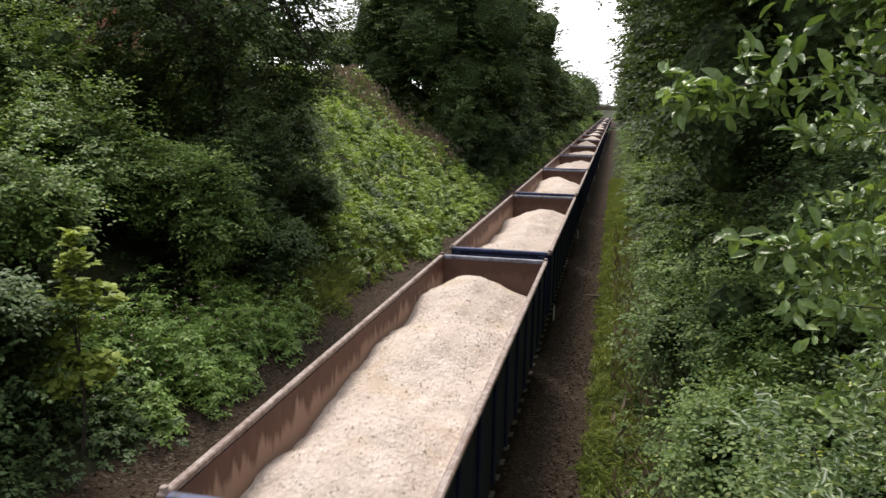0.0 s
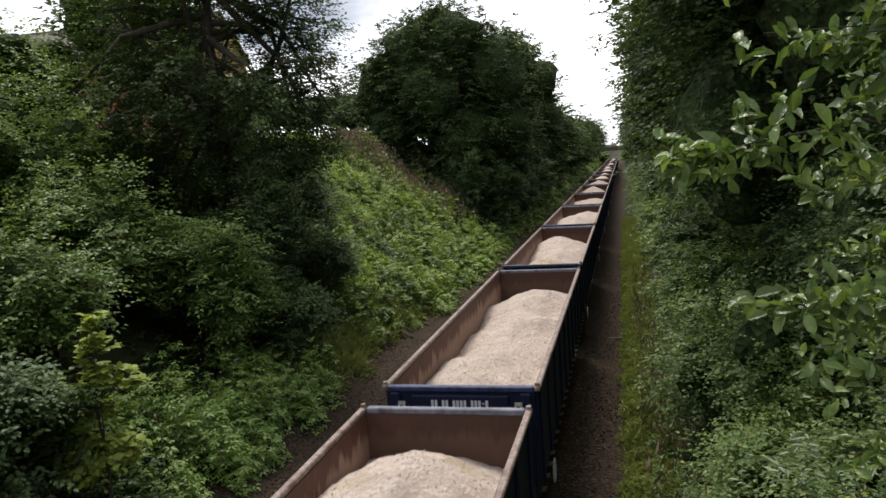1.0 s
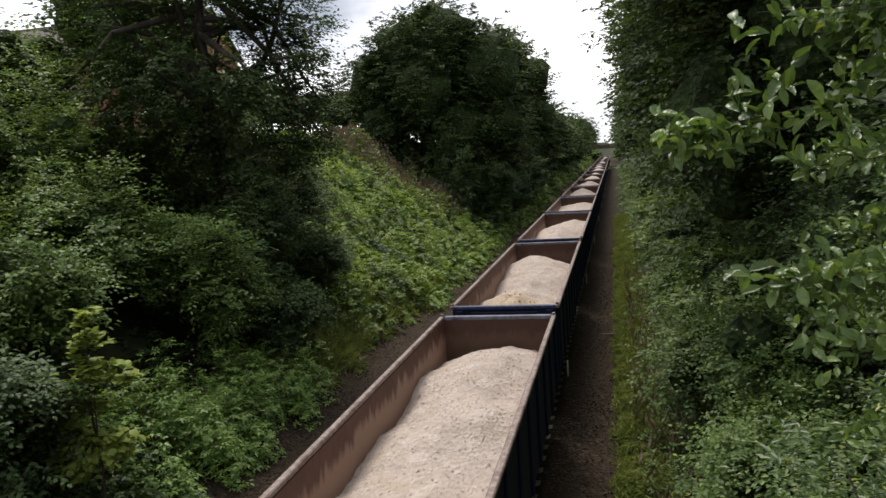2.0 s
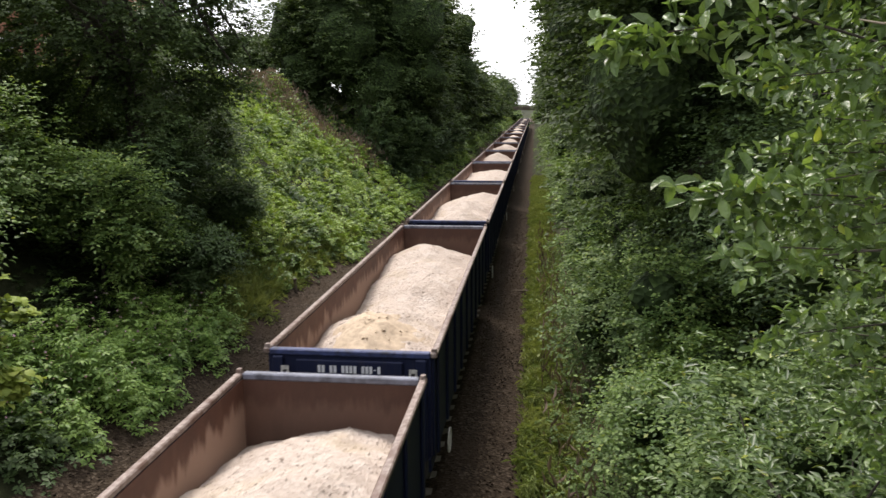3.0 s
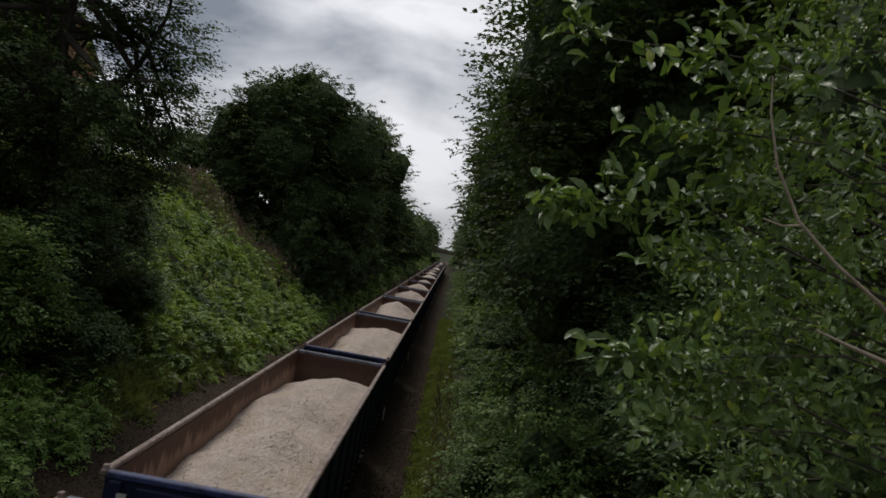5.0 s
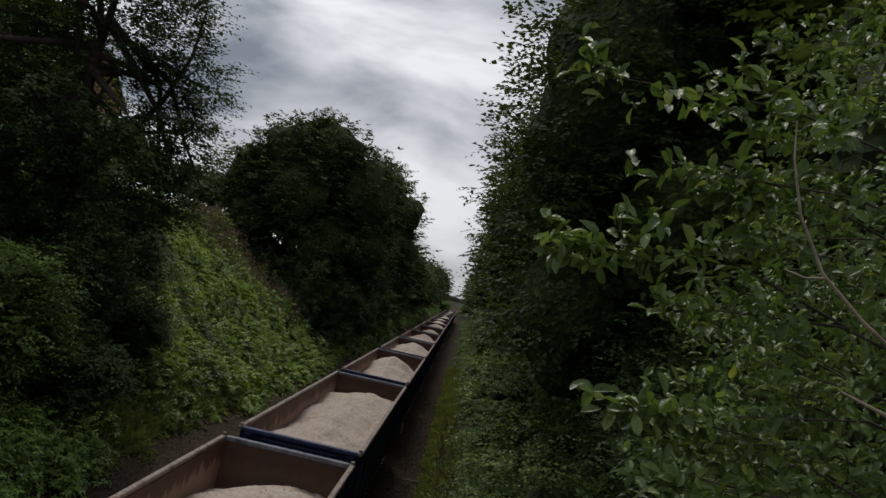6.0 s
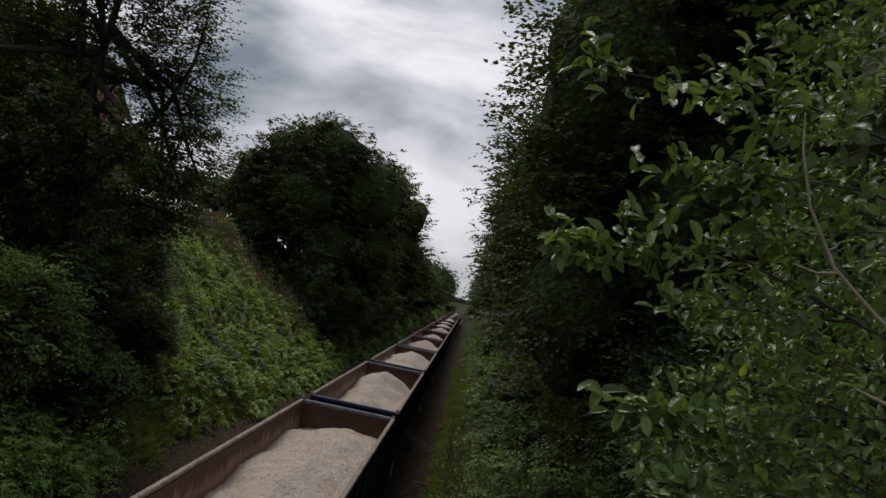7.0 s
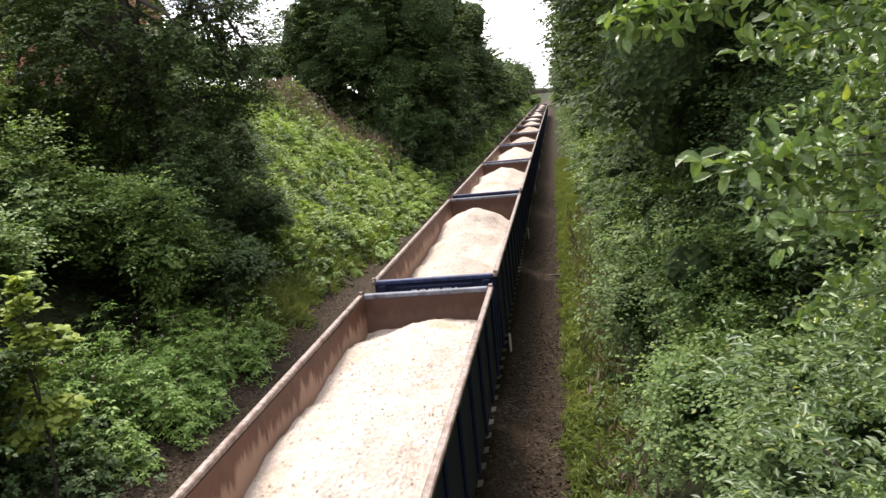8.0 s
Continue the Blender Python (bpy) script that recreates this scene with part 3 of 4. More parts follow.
def build_left_side():
    rng = np.random.default_rng(11)
    oak = "tall oak tree with open dark green crown on the bank"
    # open-crowned oak with sky between its limbs
    lobes = [(0.2, 0, 10.8, 3.0, 3.2, 2.4), (2.2, -0.8, 6.2, 2.0, 2.4, 1.3), (-2.8, 0.6, 8.6, 3.0, 3.0, 2.4), (1.6, 1.2, 8.4, 2.0, 2.2, 1.5), (-0.5, -2.2, 6.6, 2.6, 2.4, 1.5), (2.6, 0.4, 8.9, 2.0, 1.9, 1.7), (-4.0, -1, 6.4, 2.2, 2.2, 1.8), (-0.4, 0, 13.0, 2.4, 2.6, 2.0), (1.6, -0.4, 11.4, 2.0, 2.0, 1.6), (3.2, -0.3, 4.7, 1.4, 1.8, 1.2), (3.2, 0, 6.9, 1.6, 1.8, 1.4),
             (-1.0, -0.6, 4.6, 3.0, 2.6, 1.6), (1.8, -0.4, 4.4, 2.0, 2.2, 1.3), (-3.2, 0.6, 11.0, 2.1, 2.2, 2.0), (-3.6, -0.6, 3.6, 2.4, 2.4, 1.8)]
    plant("oak_tree", rng, -10.5, 24.5, 15, lobes, 0.155, 60000, LEAF_OAK, oak, "tree", 0.78, 0.34, 30, 0.0)
    # dense wall behind it along the top of the bank
    for x, y, h, r in ((-16.6, 13, 10, 4.0), (-18, 21.5, 4.6, 3.0), (-16.0, 29.5, 7.5, 3.4), (-13.6, 7.0, 9, 3.8), (-17.5, 37, 4.5, 3.6), (-21, 45, 4.5, 4.2), (-18.3, 30.5, 8.5, 3.3), (-24.5, 54, 6, 4.5), (-20.5, 23, 4.4, 3.4), (-22.5, 28, 4.8, 3.6), (-17.0, 17, 5.5, 3.0), (-23, 17, 8, 4.0), (-21, 26.5, 4, 3.0), (-18.3, 24.5, 4, 2.6), (-24.5, 30.5, 4, 3.0), (-26, 76, 6, 4.6), (-31, 80, 7, 4.6), (-22.5, 72, 4.2, 3.0)):
        plant("bank_tree", rng, x, y, h, big_lobes(rng, r, h * 0.55, h * 0.44, 8), 0.19 if y < 30 else 0.31, 5000 if y < 30 else 3400, LEAF_SHRUB if y < 30 else LEAF_DARK, "dense broadleaf tree on top of the bank", "tree", 0.9, 0.24, 6, 0.75, group="trees on the bank")
    # shrubs down the slope; leaf colours also carry its lit and shaded spots
    for x, y, h, r, mat, nl, lab in (
            (-10.2, 17.0, 4.6, 2.1, LEAF_SHRUB, 11500, "leafy hawthorn shrub with pale green shoots"),
            (-8.4, 18.6, 4.2, 2.0, LEAF_SHRUB, 11500, "leafy hawthorn shrub with pale green shoots"),
            (-14.4, 15.5, 4.6, 2.3, LEAF_SHRUB, 7000, "leafy hawthorn shrub with pale green shoots"),
            (-15.4, 19.8, 4.4, 2.3, LEAF_SHRUB, 7000, "leafy hawthorn shrub with pale green shoots"),
            (-12.9, 18.2, 4.4, 2.0, LEAF_SHRUB, 7000, "leafy hawthorn shrub with pale green shoots"),
            (-8.9, 22.0, 4.8, 2.1, LEAF_DARK, 11500, "dark green elder shrub on the slope"),
            (-9.2, 26.0, 5.0, 2.2, LEAF_DARK, 11500, "dark green elder shrub on the slope"),
            (-9.4, 13.2, 4.2, 1.9, LEAF_SHRUB, 11000, "leafy hawthorn shrub with pale green shoots"),
            (-7.6, 10.4, 3.0, 1.5, LEAF_DARK, 9000, "low sycamore bush at the foot of the bank"),
            (-11.5, 10.8, 5.0, 2.2, LEAF_SHRUB, 11000, "leafy hawthorn shrub with pale green shoots"),
            (-12.6, 29.0, 5.2, 2.4, LEAF_DARK, 11000, "dark green elder shrub on the slope"),
            (-8.2, 27.0, 2.6, 1.3, LEAF_DARK, 7000, "dark green elder shrub on the slope"),
            (-11.6, 30.5, 3.6, 1.8, LEAF_DARK, 8500, "dark green elder shrub on the slope"),
            (-7.3, 21.4, 2.6, 1.3, LEAF_DARK, 11000, "dark green elder shrub on the slope")):
        plant("shrub", rng, x, y, h, big_lobes(rng, r, h * 0.52, h * 0.46, 7), 0.138, int(nl * 1.25), mat, lab, "shrub", 0.6, 0.07, 6, 0.5, wide=0.56, group="shrubs on the slope")
    # yellow-green young sycamore
    sap = [(-0.35, 0, 1.6, 0.4, 0.4, 0.35), (0.25, 0, 1.9, 0.35, 0.35, 0.35), (-0.7, 0, 2.3, 0.28, 0.28, 0.35), (-0.75, 0, 2.9, 0.2, 0.2, 0.3), (-0.1, 0, 2.6, 0.3, 0.3, 0.35),
           (0.55, 0.1, 3.1, 0.24, 0.24, 0.2), (0.1, 0, 3.2, 0.28, 0.28, 0.3), (0.15, 0, 3.7, 0.2, 0.2, 0.28), (0.2, 0, 4.1, 0.1, 0.1, 0.22), (-0.2, 0, 2.0, 0.3, 0.3, 0.3)]
    plant("sapling", rng, -6.35, 11.3, 4.3, sap, 0.17, 1500, LEAF_YELLOW, "young sycamore sapling with yellow-green leaves", "sapling", 0.24, 0.035, 10, 0.0, wide=0.9, q=5)
    # saplings before the round trees
    for x, y, h in ((-8.6, 57.5, 5.4), (-7.0, 60.0, 4.4), (-10.2, 59.0, 6.0)):
        plant("sapling", rng, x, y, h, [(0, 0, h * 0.45, 1.1, 1.1, h * 0.4), (0.3, 0, h * 0.8, 0.7, 0.7, h * 0.25)], 0.15, 3200, LEAF_DARK, "young birch sapling with grey-green leaves", "sapling", 0.5, 0.05, 4, 0.5, group="saplings on the slope")


def build_round_trees():
    rng = np.random.default_rng(23)
    lab = "large round-crowned oak beside the line"
    body = [(0, 0, 7.6, 6.0, 6.0, 6.2), (-1.2, -1, 10.6, 3.8, 4.0, 3.4), (2.2, -1, 11.0, 3.6, 3.6, 3.6), (-4.6, -1, 7.2, 3.2, 3.4, 3.8), (5.8, -1.5, 8.2, 3.6, 3.4, 4.4), (0.5, -4, 6.6, 3.6, 2.6, 4.0), (-3.2, -2.8, 4.0, 3.2, 2.8, 3.4), (3.4, -2.8, 3.6, 3.6, 2.8, 3.4), (6.6, -1.5, 3.6, 2.6, 2.6, 3.4), (0.8, 0, 12.8, 2.6, 2.6, 2.2), (-3.8, 0, 9.2, 2.6, 2.6, 2.6)]
    plant("oak_tree", rng, -12.9, 66, 15, body, 0.30, 42000, LEAF_OAK, lab, "tree", 0.8, 0.36, 9, 0.9, group="trees beside the line")
    for x, y, h, r, n in ((-9.4, 77, 17.2, 5.6, 36000), (-8.8, 90, 17.0, 6.2, 15000), (-17, 80, 13.0, 5.5, 8000)):
        low = [(1.5, -2, h * 0.28, r * 0.55, r * 0.5, h * 0.26), (-1.5, -2, h * 0.28, r * 0.6, r * 0.5, h * 0.28)]
        plant("oak_tree", rng, x, y, h, big_lobes(rng, r, h * 0.56, h * 0.43, 11) + low, 0.36, n, LEAF_OAK, lab, "tree", 0.95, 0.36, 7, 0.8, group="trees beside the line")
    for x, y, h, r in ((-7.3, 62, 5, 2.4), (-7.0, 70, 5, 2.4), (-6.6, 80, 6, 2.6)):
        plant("shrub", rng, x, y, h, big_lobes(rng, r, h * 0.5, h * 0.48, 6), 0.24, 7000, LEAF_DARK, "dark shrub under the oaks", "shrub", 0.8, 0.08, 4, 0.75, group="shrubs on the slope")
    y = 98
    while y < 330:
        for s in (-1, 1):
            r = rng.uniform(4.8, 6.2)
            x = (-2.6 - r) if s < 0 else ((3.4 if y < 140 else 2.3) + r)
            g = float(gz(x, y))
            h = rng.uniform(12.5, 15.5) - g * 0.55 + (1.5 if s > 0 else 0)
            plant("oak_tree", rng, x, y + rng.uniform(-3, 3), h, big_lobes(rng, r, h * 0.52, h * 0.48, 8), 0.68, 1900, LEAF_OAK, "far broadleaf tree lining the cutting", "tree", 1.4, 0.3, 3, 0.88, group="trees beside the line")
        y += 13 if y < 200 else 22


    for x, y, h, r in ((-4.6, 300, 5.2, 2.4), (4.4, 300, 5.4, 2.4), (-4.4, 315, 6, 2.6), (4.2, 316, 6, 2.6)):
        plant("shrub", rng, x, y, h, big_lobes(rng, r, h * 0.5, h * 0.48, 5), 0.6, 700, LEAF_SHRUB, "far green shrub beyond the bridge", "shrub", 1.0, 0.1, 3, 0.85, group="shrubs beside the track")


def build_right_side():
    rng = np.random.default_rng(37)
    lab = "tall dark broadleaf tree overhanging the cutting"
    for x, y, top, r, n in ((7.6, 18, 19.5, 5.0, 44000), (8.0, 27, 19, 5.4, 33000), (8.2, 37, 19, 5.6, 28000), (8.4, 48, 19, 5.7, 18000), (8.6, 60, 19, 5.8, 12000), (8.8, 72, 19, 5.8, 9000), (9.0, 85, 18, 5.9, 8000), (10.5, 9.5, 18, 5.0, 28000), (11.5, 2.5, 17, 4.8, 8000), (12.5, 17, 14, 4.0, 5000), (14.5, 25, 15, 4.5, 5000), (8.6, 5.8, 12, 2.6, 22000)):
        hh = top - float(gz(x, y))
        lob = big_lobes(rng, r, hh * 0.58, hh * 0.44, 12, 0.6) + [(-2.0, 0, hh * 0.28, r * 0.5, r * 0.7, hh * 0.22), (-2.2, 0, hh * 0.62, r * 0.62, r * 0.75, hh * 0.3)]
        plant("lineside_tree", rng, x, y, hh, lob, 0.17 if y < 30 else 0.3, n, LEAF_OAK, lab, "tree", 0.7, 0.3, 8, 0.72, group="trees beside the line")
    for i, (x, y, h, r) in enumerate(((5.9, 8.2, 3.6, 1.5), (5.4, 11.5, 3.0, 1.5), (5.8, 14.6, 3.8, 1.7), (5.2, 18, 2.8, 1.6), (5.7, 21.5, 3.8, 1.8), (5.3, 25.5, 3.2, 1.7), (5.8, 29.5, 4.2, 1.9), (5.5, 34.5, 3.4, 1.9), (5.9, 40, 4.2, 2.0), (5.8, 47, 4.0, 2.1), (5.9, 54, 4.4, 2.2), (6.2, 63, 5, 2.4), (6.4, 73, 5, 2.4))):
        mat = LEAF_SHRUB if i % 3 else LEAF_HERB
        plant("shrub", rng, x, y, h, big_lobes(rng, r, h * 0.48, h * 0.48, 7), (0.088 if y < 17 else 0.12) if y < 30 else 0.22, (14000 if y < 17 else 9500) if y < 30 else 4500, mat, "green hawthorn and bramble shrub beside the track", "shrub", 0.55, 0.06, 5, 0.68, group="shrubs beside the track")
    # shrubs under the trees: their shade is put into darker leaf colour
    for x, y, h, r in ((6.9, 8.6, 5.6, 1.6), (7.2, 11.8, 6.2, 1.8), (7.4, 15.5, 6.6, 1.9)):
        plant("shrub", rng, x, y, h, big_lobes(rng, r, h * 0.55, h * 0.46, 8), 0.10, 18000, LEAF_DARK, "tall hawthorn shrub coloured as shaded beneath trees", "shrub", 0.5, 0.06, 5, 0.6, group="shrubs beside the track")
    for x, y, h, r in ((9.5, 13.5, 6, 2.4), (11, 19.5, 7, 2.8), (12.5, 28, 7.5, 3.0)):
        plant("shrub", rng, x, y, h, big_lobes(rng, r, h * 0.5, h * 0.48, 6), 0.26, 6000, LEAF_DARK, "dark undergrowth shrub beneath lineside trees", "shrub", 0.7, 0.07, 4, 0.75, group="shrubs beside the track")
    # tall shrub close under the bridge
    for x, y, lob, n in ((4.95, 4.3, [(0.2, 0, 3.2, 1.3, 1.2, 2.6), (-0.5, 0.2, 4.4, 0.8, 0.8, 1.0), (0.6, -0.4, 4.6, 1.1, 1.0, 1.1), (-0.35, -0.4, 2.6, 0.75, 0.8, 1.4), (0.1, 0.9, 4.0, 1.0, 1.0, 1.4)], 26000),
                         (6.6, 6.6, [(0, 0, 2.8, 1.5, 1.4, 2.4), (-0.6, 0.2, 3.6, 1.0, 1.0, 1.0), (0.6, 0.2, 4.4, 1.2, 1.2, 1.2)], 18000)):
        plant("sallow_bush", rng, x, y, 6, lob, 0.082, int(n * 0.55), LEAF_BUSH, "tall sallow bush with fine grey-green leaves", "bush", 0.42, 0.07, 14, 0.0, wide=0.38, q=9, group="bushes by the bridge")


def build_near_branches():
    """The leafy boughs that hang into view within arm's reach of the bridge."""
    rng = np.random.default_rng(41)
    z0 = float(gz(5.2, 1.9))
    top = new("sallow_tree")
    top.location = (5.2, 1.9, z0)
    o = np.array([5.2, 1.9, z0])
    tube_part("trunk", [(0, 0, -0.1), (0.05, 0.1, 2.5), (-0.1, 0.15, 4.8), (-0.3, 0.2, 7.6 - z0), (-0.4, 0.3, 9 - z0)], [0.12, 0.1, 0.085, 0.05, 0.02], BARK, top, 8)
    boughs = [((4.75, 2.1, 6.3), (4.0, 1.95, 6.75), (3.40, 1.85, 6.92), (2.99, 1.75, 6.86)),
              ((4.85, 2.0, 5.9), (4.1, 1.95, 6.35), (3.6, 1.9, 6.51), (3.21, 1.8, 6.535)),
              ((4.9, 2.1, 6.9), (4.2, 2.0, 7.2), (3.5, 1.85, 7.3), (2.98, 1.8, 7.27)),
              ((4.9, 2.1, 6.7), (4.2, 2.0, 6.95), (3.6, 1.9, 7.12), (3.2, 1.85, 7.12)),
              ((4.9, 2.2, 6.2), (4.3, 2.3, 6.6), (3.8, 2.3, 6.75), (3.45, 2.3, 6.8)),
              ((4.9, 2.2, 5.6), (4.3, 2.4, 6.0), (3.9, 2.5, 6.2), (3.6, 2.5, 6.25)),
              ((4.9, 2.3, 6.5), (4.5, 2.6, 7.0), (4.1, 2.7, 7.2), (3.75, 2.8, 7.3)),
              ((4.9, 2.0, 7.3), (4.5, 2.3, 7.6), (4.0, 2.4, 7.75), (3.6, 2.4, 7.7)),
              ((4.9, 2.2, 5.3), (4.4, 2.2, 5.6), (4.0, 2.1, 5.8), (3.62, 2.0, 5.95)),
              ((4.8, 1.8, 5.7), (4.3, 1.6, 6.0), (3.9, 1.5, 6.15), (3.58, 1.4, 6.12)),
              ((4.9, 2.4, 7.0), (4.6, 2.8, 6.8), (4.3, 3.0, 6.7), (3.95, 3.1, 6.7))]
    for k in range(38):
        y, z = rng.uniform(1.9, 3.6), rng.uniform(4.9, 8.3)
        x = 3.25 + 0.28 * (y - 1.5) + abs(z - 6.6) * 0.16 + rng.uniform(0, 0.35)
        boughs.append(((4.95, 2.1, z - 0.7), (x + 0.9, y * 0.8 + 0.45, z - 0.2), (x + 0.4, y, z), (x, y + rng.uniform(-0.15, 0.15), z + rng.uniform(-0.25, 0.1))))
    for k in range(16):
        y, z = rng.uniform(1.75, 2.4), rng.uniform(6.2, 7.15)
        x = 3.2 + 0.3 * (y - 1.75) + rng.uniform(0, 0.25)
        boughs.append(((4.95, 2.1, z - 0.5), (x + 0.9, y + 0.1, z - 0.1), (x + 0.4, y, z), (x, y + rng.uniform(-0.1, 0.1), z + rng.uniform(-0.1, 0.05))))
    for place, b in enumerate(boughs):
        size = 1.0 if place < 5 else 0.72
        pts = np.array(b) - o
        tube_part("bough", pts, [0.009, 0.0045, 0.0028, 0.001], BARK, top, 6)
        # sprays: leaves radiate in rosettes from the tips of side shoots
        k, q = (36 if place < 11 else 25), 7
        n = k * q
        u = rng.uniform(0.2, 1, k) ** 0.7 * 3
        u[:4] = (3.0, 2.85, 2.7, 2.5)
        i = np.minimum(u.astype(int), 2)
        tip = pts[i] + (pts[i + 1] - pts[i]) * (u - i)[:, None]
        off = rng.normal(0, 1, (k, 3)) * np.array([0.10, 0.12, 0.085]) * (1.25 - u / 3)[:, None]
        ax = unit((pts[3] - pts[0])[None])
        shoot = unit(ax * 0.7 + unit(off) * 0.7 + rng.normal(0, 0.25, (k, 3)))
        s = np.repeat(np.arange(k), q)
        along = np.tile(np.linspace(-0.07, 0.02, q), k) * size
        P = (tip + off)[s] + shoot[s] * along[:, None] + rng.normal(0, 0.006, (n, 3))
        D = unit(shoot[s] * 0.55 + unit(rng.normal(size=(n, 3))) * 0.8)
        N = unit(np.array([-0.25, -0.4, 0.8]) + rng.normal(0, 0.5, (n, 3)))
        ob = add_mesh("foliage", *oval_leaves(P, D, N, size * rng.uniform(0.034, 0.062, n), 0.48), LEAF_SALLOW, True)
        ob.parent = top
    # bare pale twig hanging across
    for pts, rad in (([(4.3, 1.75, 6.38), (3.85, 1.5, 6.61), (3.65, 1.45, 6.745), (3.555, 1.45, 6.805), (3.47, 1.45, 6.875), (3.41, 1.45, 6.975), (3.38, 1.45, 7.075), (3.375, 1.46, 7.15)], [0.007, 0.005, 0.0042, 0.0036, 0.0032, 0.0028, 0.0022, 0.0012]),
                     ([(3.48, 1.45, 6.868), (3.44, 1.45, 6.86), (3.40, 1.45, 6.868)], [0.003, 0.0022, 0.0012]),
                     ([(4.2, 1.6, 6.45), (3.85, 1.47, 6.58), (3.69, 1.45, 6.63), (3.61, 1.45, 6.65), (3.54, 1.45, 6.67)], [0.009, 0.006, 0.005, 0.004, 0.002])):
        tube_part("twig", np.array(pts) - o, rad, TWIG, top, 6, "bare pale twig")
    P = np.array([(3.64, 1.42, 6.13), (3.67, 1.45, 6.10), (3.70, 1.44, 6.12), (3.67, 1.42, 6.15), (3.63, 1.46, 6.11)]) - o
    ob = add_mesh("foliage", *oval_leaves(P, np.array([(-0.6, 0, 0.2), (-0.4, 0.1, -0.3), (0.5, 0.1, 0.2), (0.1, 0.1, 0.9), (-0.5, 0.2, -0.1)]), np.array([(0, -0.5, 1.0)] * 5), np.full(5, 0.06), 0.55), LEAF_YELLOW, True)
    ob.parent = top
    tube_part("twig", np.array([(4.3, 1.7, 5.9), (3.85, 1.5, 6.06), (3.67, 1.44, 6.12)]) - o, [0.007, 0.004, 0.002], BARK, top, 5)
    return tagged(top, "sallow tree with long leafy boughs close to the bridge", "tree")


def build_cover():
    """Bramble, herbs and grass that nobody could count."""
    rng = np.random.default_rng(53)

    def mounds(name, n, area, r0, r1, tall, per, size, material, label, category, wide=0.6, keep=None, lumps=0, whorl=6):
        x, y = rng.uniform(area[0], area[1], n), rng.uniform(area[2], area[3], n)
        if keep is not None:
            ok = keep(x, y)
            x, y = x[ok], y[ok]
        R = rng.uniform(r0, r1, len(x))
        idx = np.repeat(np.arange(len(x)), per)
        m = len(idx)
        U = unit(rng.normal(size=(m, 3)))
        U[:, 2] = np.abs(U[:, 2])
        if lumps:
            # sprays of leaves gather about a few directions of each mound
            axes = unit(rng.normal(size=(len(x), lumps, 3)))
            axes[:, :, 2] = np.abs(axes[:, :, 2])
            U = unit(axes[idx, rng.integers(0, lumps, m)] + rng.normal(0, 0.15, (m, 3)))
        r = R[idx] * (1 - np.abs(rng.normal(0, 0.25, m)).clip(0, 0.9))
        px, py = x[idx] + U[:, 0] * r, y[idx] + U[:, 1] * r
        pz = gz(px, py) + U[:, 2] * r * (tall * rng.uniform(0.55, 1.5, len(x)))[idx] + 0.03
        P = np.stack([px, py, pz], 1)
        if whorl:
            # leaves stand round the stem tips like the spokes of a wheel
            tip = np.arange(m) // whorl * whorl
            P = P[tip]
            N = unit(U * 0.55 + np.array([0, 0, 0.8]) + rng.normal(0, 0.2, (m, 3)))[tip]
            e = unit(np.cross(N, np.array([0.3, 0.9, 0.1])))
            g = np.cross(N, e)
            a = (np.arange(m) % whorl) * 6.283 / whorl + tip * 1.7 + rng.normal(0, 0.2, m)
            D = e * np.cos(a)[:, None] + g * np.sin(a)[:, None] + N * 0.12 - np.array([0, 0, 0.2])
            P = P + D * size * 0.12 - N * (rng.random(m) * size * 0.5)[:, None]
            N = N + rng.normal(0, 0.22, (m, 3))
        else:
            N = unit(U * 0.75 + np.array([0, 0, 0.7]) + rng.normal(0, 0.42, (m, 3)))
            D = unit(np.cross(N, rng.normal(size=(m, 3))) + U * 0.3)
        v, f = (broad_leaves if wide < 0.4 and whorl else leaves)(P, D, N, size * rng.uniform(0.6, 1.3, m), wide)
        tagged(add_mesh(name, v, f, material), label, category, kind="stuff")

    mounds("bramble_cover", 450, (-19, -6.1, 26, 56), 0.5, 1.6, 0.95, 282, 0.142, LEAF_BRAMBLE, "bright green brambles covering the left bank", "bramble", 0.72, None, 12)
    mounds("bramble_humps", 46, (-17, -6.6, 28, 54), 1.0, 2.1, 0.75, 660, 0.14, LEAF_BRAMBLE, "humps of bright bramble on the bank", "bramble", 0.72, None, 16)
    # dark leaf mounds imitate the shaded hollows between the brambles
    mounds("bank_hollows", 90, (-17, -6.3, 27, 53), 0.4, 0.9, 1.3, 120, 0.19, LEAF_DARK, "dark leaf mounds standing for shaded bramble hollows", "undergrowth", 0.6, None, 8)
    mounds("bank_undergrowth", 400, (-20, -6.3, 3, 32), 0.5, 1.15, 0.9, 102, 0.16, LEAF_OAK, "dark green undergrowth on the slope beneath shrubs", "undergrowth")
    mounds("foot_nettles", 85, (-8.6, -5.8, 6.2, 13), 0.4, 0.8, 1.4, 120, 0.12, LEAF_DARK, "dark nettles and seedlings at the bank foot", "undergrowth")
    mounds("far_undergrowth", 300, (-13, -6.0, 62, 150), 0.8, 1.8, 1.0, 80, 0.34, LEAF_SHRUB, "green undergrowth along the cutting foot", "undergrowth")
    mounds("foot_brambles", 130, (-6.3, -5.35, 33, 100), 0.4, 0.9, 1.1, 110, 0.18, LEAF_BRAMBLE, "brambles hanging over the edge of the ballast", "bramble", 0.68)
    # the oaks' shade is put into the dark leaf colour here
    mounds("shade_toned_growth", 150, (-20, -6.1, 57, 66), 0.6, 1.2, 1.0, 80, 0.22, LEAF_DARK, "undergrowth coloured dark as shade of the round oaks", "undergrowth")
